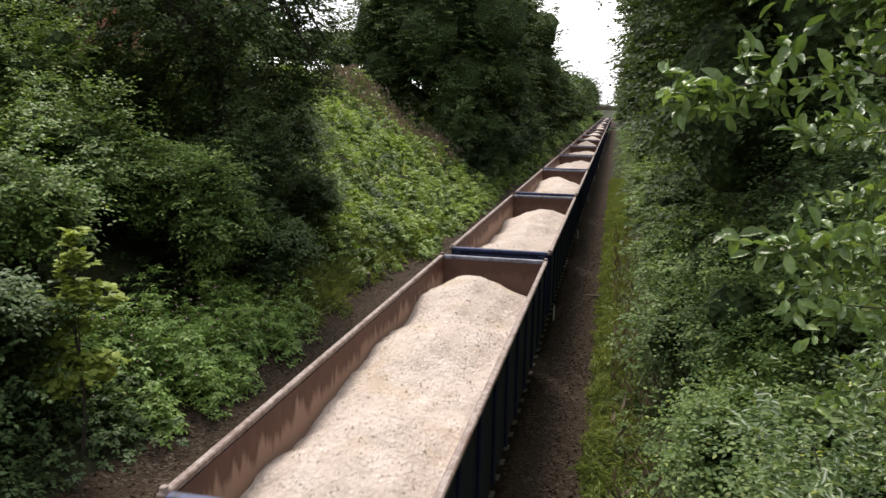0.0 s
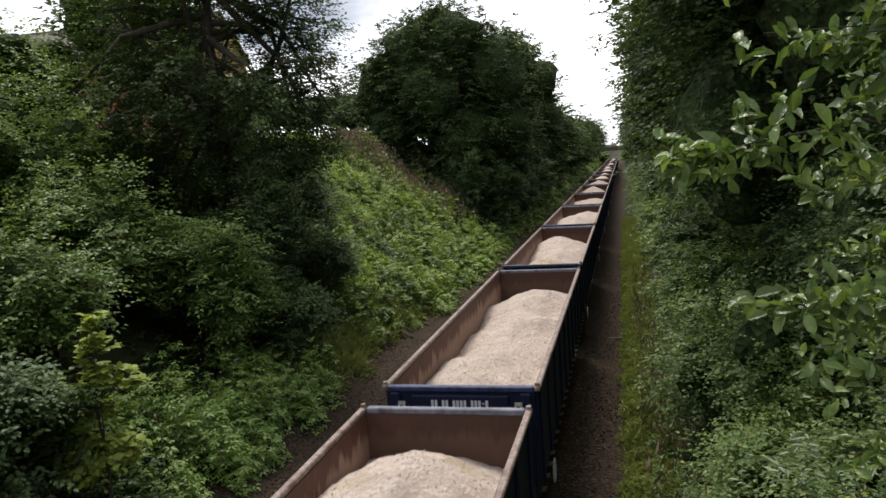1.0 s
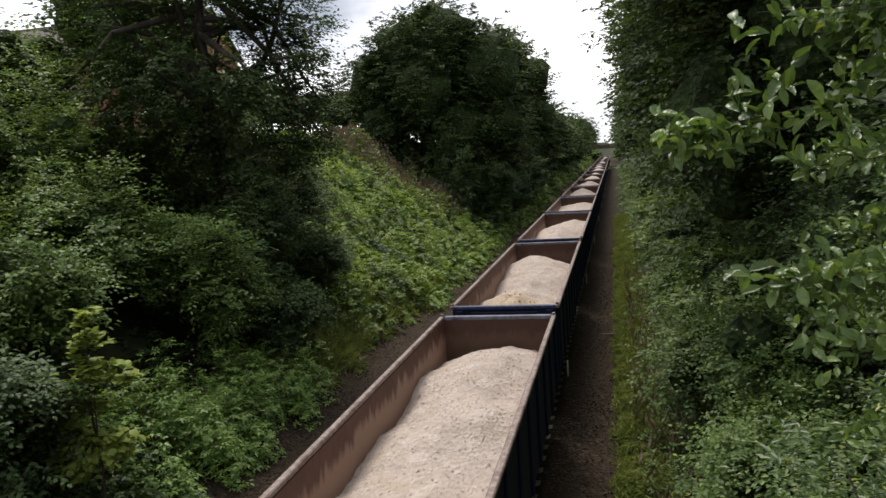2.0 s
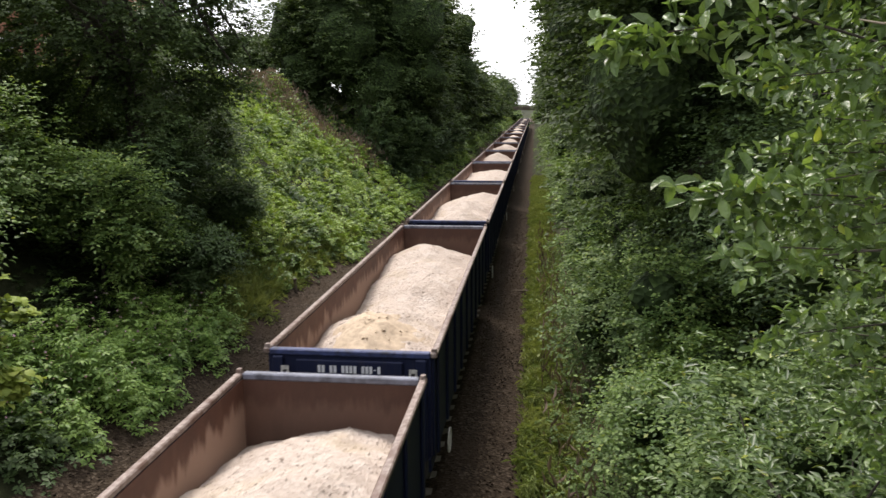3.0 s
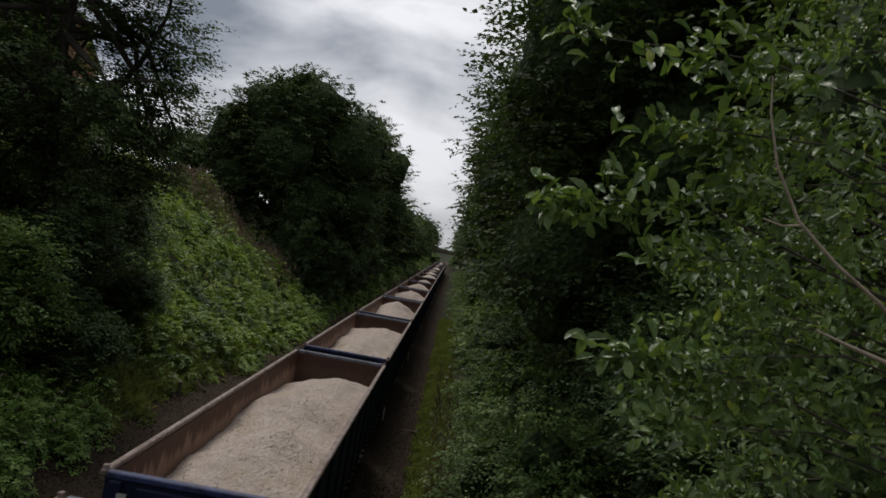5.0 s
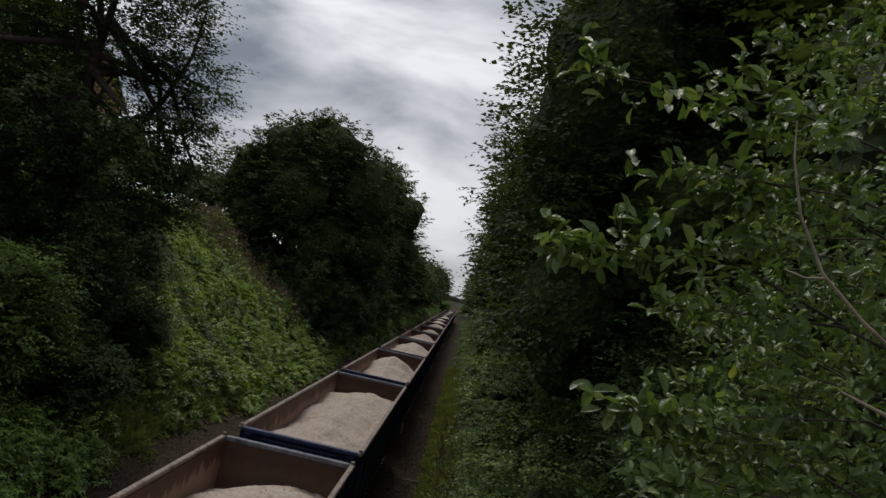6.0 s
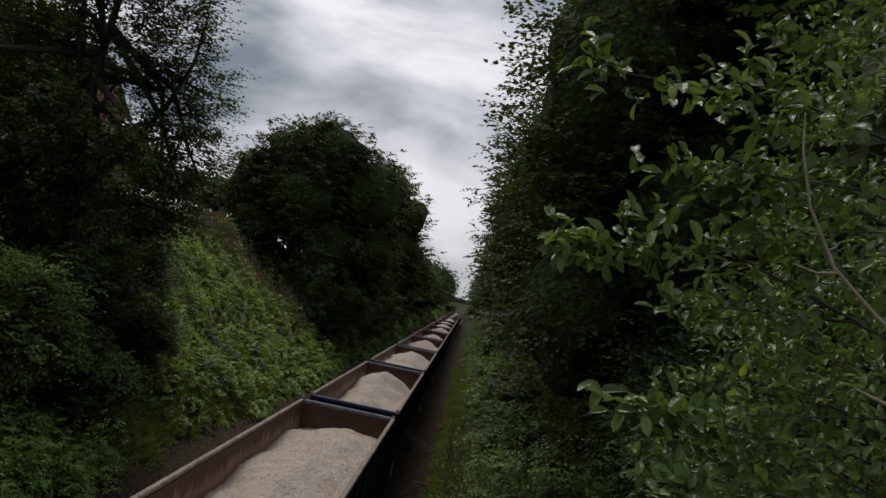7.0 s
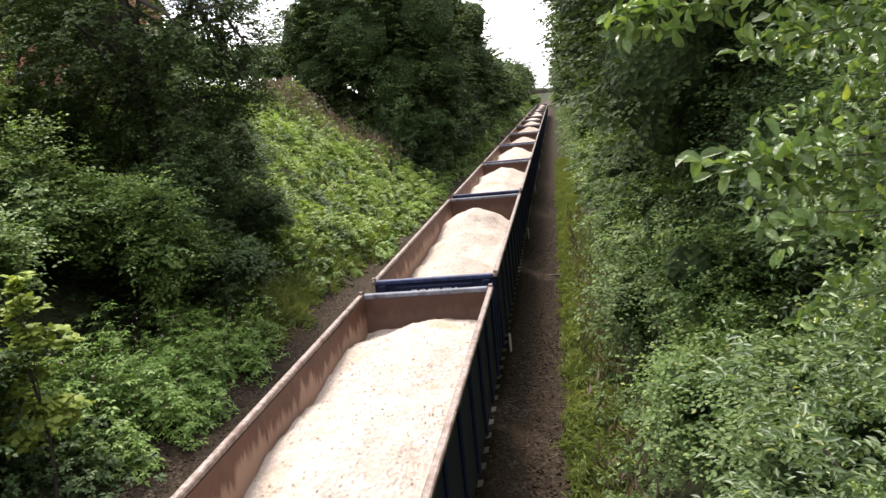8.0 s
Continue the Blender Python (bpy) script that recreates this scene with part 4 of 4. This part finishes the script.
    mounds("distant_growth", 260, (-12, -5.8, 150, 320), 1.2, 2.4, 1.0, 50, 0.6, LEAF_SHRUB, "green growth along the distant cutting", "undergrowth")
    mounds("right_undergrowth", 760, (3.4, 9, 2, 36), 0.3, 0.75, 1.1, 108, 0.09, LEAF_HERB, "brambles and nettles beside the track", "undergrowth")
    mounds("far_verge_growth", 330, (3.7, 9, 34, 230), 0.6, 1.3, 1.0, 70, 0.28, LEAF_HERB, "green verge growth along the track", "undergrowth")
    mounds("balsam_patch", 150, (-8.2, -5.4, 10.5, 22), 0.35, 0.7, 2.1, 330, 0.125, LEAF_BALSAM, "bright green balsam patch beside the ballast", "herbs", 0.36, lambda x, y: ((x + 6.65) / 1.3) ** 2 + ((y - 17.0) / 4.6) ** 2 < 1)
    # pale pink flowers over the balsam
    n = 260
    a, q = rng.uniform(0, 6.283, n), np.sqrt(rng.random(n))
    x, y = -6.75 + 1.15 * q * np.cos(a), 16.6 + 5.0 * q * np.sin(a)
    P = np.stack([x, y, gz(x, y) + rng.uniform(0.75, 1.25, n)], 1)
    tagged(add_mesh("balsam_flowers", *broad_leaves(P, rng.normal(size=(n, 3)) + np.array([0, 0, 0.6]), rng.normal(size=(n, 3)), rng.uniform(0.03, 0.07, n), 0.8), PETAL), "pale pink balsam flowers above bright leaves", "flowers", kind="stuff")
    # faded flower heads along the crest
    n = 3200
    t = rng.random(n)
    x, y = -17.5 + 9.0 * t ** 1.4 + rng.normal(0, 0.4, n), 54.0 + 1.6 * np.sin(t * 23) + rng.normal(0, 2.4, n)
    P = np.stack([x, y, gz(x, y) + rng.uniform(0.5, 1.2, n)], 1)
    tagged(add_mesh("flower_heads", *leaves(P, np.array([0, 0, 1.0]) + rng.normal(0, 0.4, (n, 3)), rng.normal(size=(n, 3)), rng.uniform(0.15, 0.36, n), 0.4), LEAF_DRY), "faded pinkish willowherb heads on the bank crest", "flowers", kind="stuff")
    # tall weeds standing out of the brambles
    n = 420
    x, y = rng.uniform(-16, -6.5, n), rng.uniform(27, 53, n)
    hgt = rng.uniform(0.6, 1.3, n)
    u = np.tile(np.linspace(0.35, 1.0, 14), n)
    k = np.repeat(np.arange(n), 14)
    a = np.tile(np.arange(14) * 2.4, n) + x[k]
    P = np.stack([x[k], y[k], gz(x[k], y[k]) + hgt[k] * u], 1)
    D = np.stack([np.cos(a), np.sin(a), 0.5 + 0 * a], 1)
    tagged(add_mesh("tall_weeds", *leaves(P, D, np.array([0, 0, 1.0]) + rng.normal(0, 0.2, P.shape), 0.24 * (1.25 - u), 0.4), LEAF_YELLOW), "tall yellow-green weeds among the brambles", "weeds", kind="stuff")
    n = 800
    x, y = 3.1 + np.abs(rng.normal(0, 0.9, n)), rng.uniform(8, 40, n)
    P = np.stack([x, y, gz(x, y) + rng.uniform(0.2, 0.9, n)], 1)
    tagged(add_mesh("dry_stalks", *leaves(P, np.array([0, 0, 1.0]) + rng.normal(0, 0.35, (n, 3)), rng.normal(size=(n, 3)), rng.uniform(0.15, 0.4, n), 0.12), LEAF_DRY), "dry pinkish seed stalks among verge nettles", "stalks", kind="stuff")

    def blades(name, n, x0, x1, y0, y1, h, label):
        x, y = rng.uniform(x0, x1, n), y0 + (y1 - y0) * rng.random(n) ** 1.4
        P = np.stack([x, y, gz(x, y) - 0.02], 1)
        D = unit(np.array([0, 0, 1.0]) + rng.normal(0, 0.6, (n, 3)))
        tagged(add_mesh(name, *leaves(P, D, rng.normal(size=(n, 3)), h * rng.uniform(0.5, 1.3, n), 0.13, 0.05), GRASS), label, "grass", kind="stuff")

    blades("verge_grass", 17000, 2.65, 3.8, 3, 60, 0.24, "yellow-green grass strip beside the ballast")
    mounds("grass_tufts", 820, (2.8, 3.85, 3, 75), 0.14, 0.38, 1.0, 55, 0.2, GRASS, "yellow-green grass tufts beside the ballast", "grass", 0.16, whorl=0)
    mounds("bank_tufts", 130, (-7.2, -5.6, 21, 42), 0.15, 0.45, 0.9, 60, 0.24, GRASS, "rough yellow-green grass at the bank foot", "grass", 0.16, whorl=0)
    blades("bank_grass", 5000, -7.4, -6.0, 20, 40, 0.5, "rough green grass at the foot of the bank")


# ---- the train ----
LEN, HALF, RIM_Z, FLOOR_Z, PITCH = 12.87, 1.40, 2.95, 1.20, 13.935


def build_wagon():
    """One open bogie box wagon; y runs along it, the end towards +y is the far one."""
    w = new("box_wagon")
    h = LEN / 2
    for s in (-1, 1):
        a, b = sorted((s * 1.30, s * 1.345))
        part("side_wall", boxed(a, b, -h + 0.09, h - 0.09, FLOOR_Z, RIM_Z - 0.09), PAINT, w)
        c, d = sorted((s * 1.285, s * 1.298))
        part("side_lining", boxed(c, d, -h + 0.10, h - 0.10, FLOOR_Z, RIM_Z - 0.09), RUST, w, "scoured rusty inner plate")
        r0, r1 = sorted((s * 1.295, s * HALF))
        part("top_rail", boxed(r0, r1, -h, h, RIM_Z - 0.09, RIM_Z, bevel=0.018), RIM, w, "worn bare-metal top rail")
        for k in range(10):
            y = -h + 0.35 + k * (LEN - 0.7) / 9
            a, b = sorted((s * 1.345, s * 1.395))
            part("stanchion", boxed(a, b, y - 0.07, y + 0.07, FLOOR_Z - 0.05, RIM_Z - 0.09, bevel=0.02), PAINT, w)
        a, b = sorted((s * 1.10, s * 1.30))
        part("solebar", boxed(a, b, -h, h, FLOOR_Z - 0.26, FLOOR_Z - 0.02, bevel=0.015), PAINT, w)
    part("floor", boxed(-1.28, 1.28, -h + 0.1, h - 0.1, FLOOR_Z - 0.02, FLOOR_Z + 0.04), RUST, w)
    for s in (-1, 1):
        a, b = sorted((s * (h - 0.085), s * (h - 0.02)))
        part("end_wall", boxed(-1.298, 1.298, a, b, FLOOR_Z, RIM_Z - 0.09), PAINT, w)
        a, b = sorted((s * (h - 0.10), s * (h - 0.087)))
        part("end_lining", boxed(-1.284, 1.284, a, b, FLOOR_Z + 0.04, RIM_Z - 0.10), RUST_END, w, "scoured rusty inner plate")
        a, b = sorted((s * (h - 0.11), s * (h + 0.02)))
        part("end_rail", boxed(-1.29, 1.29, a, b, RIM_Z - 0.10, RIM_Z - 0.004, bevel=0.016), RIM_PALE if s > 0 else RIM_BLUE, w, "scraped pale end rail" if s > 0 else "chipped blue end rail")
        for t in (-1, 1):
            bm = bmesh.new()
            bmesh.ops.create_cone(bm, cap_ends=True, segments=10, radius1=0.05, radius2=0.04, depth=0.05, matrix=Matrix.Translation((t * 1.345, s * (h - 0.07), RIM_Z + 0.028)))
            part("corner_cap", bm, RIM, w)
            a, b = sorted((s * (h - 0.02), s * (h + 0.06)))
            part("end_post", boxed(t * 1.15 - 0.09, t * 1.15 + 0.09, a, b, FLOOR_Z - 0.05, RIM_Z - 0.11, bevel=0.02), PAINT, w)
        a, b = sorted((s * (h - 0.02), s * (h + 0.045)))
        panel = part("number_panel", boxed(-0.86, 0.86, a, b, RIM_Z - 0.44, RIM_Z - 0.16, bevel=0.015), PAINT, w)
        x, wide = -0.50, 0.064
        for ch in "11 11 1111 111-1":
            if ch == "1":
                part("number_bar", boxed(x, x + wide * 0.72, s * (h + 0.045) - 0.003, s * (h + 0.045) + 0.003, RIM_Z - 0.36, RIM_Z - 0.24), WHITE, panel, "white bar of the running number")
            elif ch == "-":
                part("number_bar", boxed(x, x + wide * 0.7, s * (h + 0.045) - 0.003, s * (h + 0.045) + 0.003, RIM_Z - 0.305, RIM_Z - 0.288), WHITE, panel, "white bar of the running number")
            x += wide
        for t in (-1, 1):
            pl = part("label_plate", boxed(t * 1.03 - 0.065, t * 1.03 + 0.065, s * (h + 0.065) - 0.006, s * (h + 0.065) + 0.006, RIM_Z - 0.42, RIM_Z - 0.26), PLATE, w, "small pale label plate")
            part("label_mark", boxed(t * 1.03 - 0.03, t * 1.03 + 0.03, s * (h + 0.071) - 0.003, s * (h + 0.071) + 0.003, RIM_Z - 0.37, RIM_Z - 0.32), STEEL, pl)
        part("buffer_beam", boxed(-1.25, 1.25, *sorted((s * (h - 0.15), s * (h + 0.05))), 0.85, 1.19, bevel=0.02), STEEL, w)
        part("coupler", boxed(-0.11, 0.11, *sorted((s * (h + 0.05), s * (h + 0.53))), 0.86, 1.06, bevel=0.03), STEEL, w)
        for t in (-1, 1):
            bm = bmesh.new()
            bmesh.ops.create_cone(bm, cap_ends=True, segments=12, radius1=0.09, radius2=0.09, depth=0.34, matrix=pose(t * 0.86, s * (h + 0.2), 1.0, 90))
            bmesh.ops.create_cone(bm, cap_ends=True, segments=14, radius1=0.22, radius2=0.22, depth=0.04, matrix=pose(t * 0.86, s * (h + 0.38), 1.0, 90))
            part("buffer", bm, STEEL, w)
        yb = s * (h - 2.0)
        bogie = part("bogie", boxed(-0.5, 0.5, yb - 0.2, yb + 0.2, 0.45, 0.92, bevel=0.03), STEEL, w)
        for t in (-1, 1):
            bm = boxed(t * 1.0 - 0.07, t * 1.0 + 0.07, yb - 1.2, yb + 1.2, 0.5, 0.68, bevel=0.03)
            for q in (-0.9, 0.9):
                box(bm, t * 1.0 - 0.09, t * 1.0 + 0.13, yb + q - 0.14, yb + q + 0.14, 0.32, 0.62, 0.03)
            part("side_frame", bm, STEEL, bogie)
        for q in (-0.9, 0.9):
            bm = bmesh.new()
            bmesh.ops.create_cone(bm, cap_ends=True, segments=10, radius1=0.08, radius2=0.08, depth=1.7, matrix=pose(0, 0, 0, 0, 90))
            for t in (-1, 1):
                bmesh.ops.create_cone(bm, cap_ends=True, segments=22, radius1=0.46, radius2=0.46, depth=0.13, matrix=pose(t * 0.77, 0, 0, 0, 90))
                bmesh.ops.create_cone(bm, cap_ends=True, segments=14, radius1=0.2, radius2=0.2, depth=0.18, matrix=pose(t * 0.77, 0, 0, 0, 90))
            ob = part("wheelset", bm, STEEL, w)
            ob.location = (0, yb + q, 0.46)
    # hand brake wheel on the right flank
    bm = bmesh.new()
    for k in range(20):
        a0, a1 = 6.2832 * k / 20, 6.2832 * (k + 1) / 20
        q0, q1 = Vector((1.44, math.cos(a0) * 0.2, math.sin(a0) * 0.2)), Vector((1.44, math.cos(a1) * 0.2, math.sin(a1) * 0.2))
        vs = [bm.verts.new(p) for q in (q0, q1) for p in (q * 1.0, Vector((1.44, q.y * 1.12, q.z * 1.12)), Vector((1.465, q.y * 1.06, q.z * 1.06)))]
        for i in range(3):
            j = (i + 1) % 3
            bm.faces.new((vs[i], vs[j], vs[3 + j], vs[3 + i]))
    for k in range(2):
        bmesh.ops.create_cube(bm, size=1, matrix=pose(1.445, 0, 0, k * 90) @ Matrix.Diagonal((0.015, 0.4, 0.03, 1)))
    bw = part("brake_wheel", bm, PLATE, w, "white hand brake wheel")
    bw.location = (0, -h + 1.26, 0.95)
    return tagged(w, "dark blue bogie box wagon with rusty inside", "wagon", "wagons of the train")


# heaps of each load: distance from the far end, side offset, top below the rim, steepness
HEAPS = [
    [(2.3, -0.25, 0.03, 0.62), (6.0, 0.0, -0.12, 0.40), (10.2, 0.1, -0.26, 0.42)],
    [(2.6, 0.25, -0.16, 0.47), (6.0, 0.3, -0.25, 0.48), (9.8, 0.0, -0.2, 0.45)],
    [(2.4, -0.3, -0.14, 0.50), (4.6, 0.1, -0.22, 0.45), (9.8, -0.1, -0.20, 0.46)],
    [(2.6, 0.4, -0.16, 0.40), (5.2, -0.2, -0.16, 0.44), (9.0, 0.1, -0.15, 0.46)],
    [(2.4, 0.25, -0.24, 0.27), (5.6, 0.1, -0.19, 0.38), (10.0, 0.0, -0.15, 0.42)],
    [(2.9, -0.15, 0.12, 0.74), (6.0, 0.1, -0.15, 0.48), (9.6, 0.0, -0.25, 0.45)],
    [(3.0, 0.0, 0.05, 0.52), (7.0, 0.0, 0.05, 0.50), (10.3, 0.0, -0.25, 0.45)],
]


def build_load(n, seed):
    """Crushed stone heaped in a wagon, in the wagon's own space."""
    rng = np.random.default_rng(seed)
    h, near = LEN / 2, n < 7
    nx, ny = (40, 200) if near else (14, 60)
    xs, ys = np.linspace(-1.28, 1.28, nx), np.linspace(-h + 0.105, h - 0.105, ny)
    X, Y = np.meshgrid(xs, ys)
    heaps = HEAPS[n] if near else [(2.6 + rng.uniform(-0.3, 0.6), rng.uniform(-0.3, 0.2), rng.uniform(-0.1, 0.12), 0.52), (6.3, 0, rng.uniform(-0.3, 0.0), 0.5), (10, 0, rng.uniform(-0.3, 0.0), 0.48)]

    def height(X, Y):
        acc = np.zeros_like(X)
        for d, cx, top, k in heaps:
            r = np.sqrt((X - cx) ** 2 + ((Y - (h - d)) * 0.62) ** 2 + 0.1)
            acc += np.exp(11 * (top - k * (r - 0.316)))
        z = RIM_Z - 0.09 + np.log(acc + 1e-9) / 11
        z = np.maximum(z, FLOOR_Z + 0.1)
        o = seed * 3.7
        z += 0.045 * np.sin(X * 1.9 + 1.7 * np.sin(Y * 1.3 + o)) * np.sin(Y * 2.9 + o * 2) + 0.05 * np.sin(X * 3.1 + o) * np.sin(Y * 2.2 + o) + 0.025 * np.sin(X * 7 + Y * 4.6 + o) * np.sin(Y * 6.1 - X * 3 + o)
        return z

    Z = height(X, Y) + rng.normal(0, 0.007, X.shape)
    v = np.stack([X, Y, Z], -1).reshape(-1, 3)
    j, i = np.meshgrid(np.arange(ny - 1), np.arange(nx - 1), indexing="ij")
    a = (j * nx + i).ravel()
    f = np.stack([a, a + 1, a + nx + 1, a + nx], 1)
    tri = np.concatenate([f[:, [0, 1, 2]], f[:, [0, 2, 3]]])
    pieces = [(v, tri)]
    if near:
        m = 2600
        x, y = rng.uniform(-1.25, 1.25, m), rng.uniform(-h + 0.15, h - 0.15, m)
        pieces.append(stones(rng, np.stack([x, y, height(x, y)], 1), 0.010 + 0.020 * rng.random(m) ** 2.0))
    ob = add_mesh("stone_load", *joined(pieces), STONE)
    if n == 2:
        # a grab of tan, clayey fines tipped on top
        rr, aa = np.meshgrid(np.linspace(0, 1, 22), np.linspace(0, 6.2832, 64, endpoint=False), indexing="ij")
        edge = 1 + 0.16 * np.sin(aa * 3 + 1) + 0.09 * np.sin(aa * 7) + 0.06 * np.sin(aa * 13 + 2)
        px, py = -0.2 + rr * edge * 0.9 * np.cos(aa), h - 10.4 + rr * edge * 1.35 * np.sin(aa)
        pz = height(px, py) + 0.11 * (1 - rr ** 2) - 0.028 + 0.02 * np.sin(px * 11 + py * 3) * np.sin(py * 9) + rng.normal(0, 0.008, px.shape)
        k = 64
        quads = [(r * k + c, r * k + (c + 1) % k, (r + 1) * k + (c + 1) % k, (r + 1) * k + c) for r in range(21) for c in range(k)]
        fines = add_mesh("clay_fines", np.stack([px, py, pz], -1).reshape(-1, 3), quads, CLAY, True)
        fines.parent = ob
        m = 36
        x, y = -0.1 + 0.28 * rng.normal(size=m), h - 10.4 + 0.5 * rng.normal(size=m)
        x = x.clip(-1.2, 1.2)
        lumps = add_mesh("clay_lumps", *stones(rng, np.stack([x, y, height(x, y) + 0.075], 1), rng.uniform(0.015, 0.045, m)), CLAY)
        lumps.parent = ob
    return tagged(ob, "heaped pale crushed limestone filling a wagon", "crushed stone", "loads of the train", "stuff")


# ---- small things along the line ----
def build_small_things():
    p = new("marker_post")
    p.location = (-5.75, 26.4, float(gz(-5.75, 26.4)) - 0.05)
    part("post", boxed(-0.05, 0.05, -0.05, 0.05, 0, 0.55, bevel=0.01), WOOD, p)
    part("post_cap", boxed(-0.065, 0.065, -0.065, 0.065, 0.55, 0.60, bevel=0.01), WOOD, p)
    tagged(p, "short dark timber marker post by the ballast", "post")
    t = new("timber_baulk")
    part("baulk", boxed(-0.42, 0.42, -0.06, 0.06, 0, 0.1, bevel=0.015), WOOD, t)
    t.matrix_world = pose(2.45, 28.3, -0.24, 0, 0, 4)
    tagged(t, "old dark timber lying across the cess", "timber")


def build_far_bridge():
    b = new("road_bridge")
    b.location = (0, 285, 0)
    part("deck", boxed(-16, 18, -3.5, 3.5, 5.1, 5.6, bevel=0.05), BRIDGE, b)
    for s in (-1, 1):
        part("parapet", boxed(-16, 18, s * 3.3 - 0.2, s * 3.3 + 0.2, 5.6, 6.5, bevel=0.04), BRIDGE, b)
    for x0, x1 in ((-16, -7.5), (5.5, 18)):
        part("abutment", boxed(x0, x1, -3.4, 3.4, -0.5, 5.1), BRIDGE, b)
    tagged(b, "distant dark brick road bridge across the cutting", "bridge")


def build_house():
    """Brick house half hidden by the trees on top of the bank."""
    hs = new("brick_house")
    hs.location = (-35, 54, 9.2)
    part("wall", boxed(-8.5, 8.5, -4, -3.7, -0.4, 6.4), BRICK, hs)
    part("wall", boxed(-8.5, 8.5, 3.7, 4, -0.4, 6.4), BRICK, hs)
    for s in (-1, 1):
        bm = bmesh.new()
        prof = [(-3.7, -0.4), (3.7, -0.4), (3.7, 6.4), (0, 9.3), (-3.7, 6.4)]
        a = [bm.verts.new((s * 8.5, y, z)) for y, z in prof]
        b = [bm.verts.new((s * 8.2, y, z)) for y, z in prof]
        bm.faces.new(a)
        bm.faces.new(b[::-1])
        for i in range(5):
            bm.faces.new((a[i], b[i], b[(i + 1) % 5], a[(i + 1) % 5]))
        bmesh.ops.recalc_face_normals(bm, faces=bm.faces)
        part("gable", bm, BRICK, hs)
        slope = part("roof_slope", boxed(-8.9, 8.9, -2.75, 2.75, -0.07, 0.07), SLATE, hs)
        slope.matrix_world = pose(0, s * 2.16, 7.78, -s * 38.3)
    part("ridge", boxed(-8.9, 8.9, -0.15, 0.15, 9.4, 9.6, bevel=0.05), SLATE, hs)
    for x in (-5.5, -1.8, 1.8, 5.5):
        for z in (1.0, 3.9):
            w = part("window", boxed(x - 0.65, x + 0.65, -4.05, -3.98, z, z + 1.3, bevel=0.01), PAINT_WHITE, hs, "white-framed window")
            part("pane", boxed(x - 0.55, x + 0.55, -4.06, -4.052, z + 0.1, z + 1.2), STEEL, w)
    tagged(hs, "red brick house with tiled roof behind bank trees", "house")


build_ground()
bed = build_track()
build_left_side()
build_round_trees()
build_right_side()
build_near_branches()
build_cover()
build_far_bridge()
build_house()
build_small_things()
build_loose_ballast()
first_wagon = build_wagon()
WAGONS, LOADS = [], []
for n in range(-1, 18):
    WAGONS.append(first_wagon if n == -1 else copy_thing(first_wagon, Matrix.Identity(4)))
    LOADS.append(build_load(n if n >= 0 else 7, 100 + n))
build_sleepers(bed)


def train_y(n, t):
    """Middle of wagon n at t seconds: the train rolls towards the camera."""
    return 19.10 + PITCH * n - (7.68 * t - 0.02475 * t * t) - LEN / 2


def motions():
    for n, (wagon, load) in enumerate(zip(WAGONS, LOADS), -1):
        rows = [(t, pose(0, train_y(n, t), 0)) for t in (0, 2, 4, 6, 8)]
        walk(wagon, rows)
        walk(load, rows)
        if -1 <= n <= 6:
            for ob in wagon.children:
                if ob.name.split(".")[0] == "wheelset":
                    p = ob.location.copy()
                    walk(ob, [(k / 15, pose(p.x, p.y, p.z, math.degrees((train_y(n, 0) - train_y(n, k / 15)) / 0.46))) for k in range(121)])


motions()
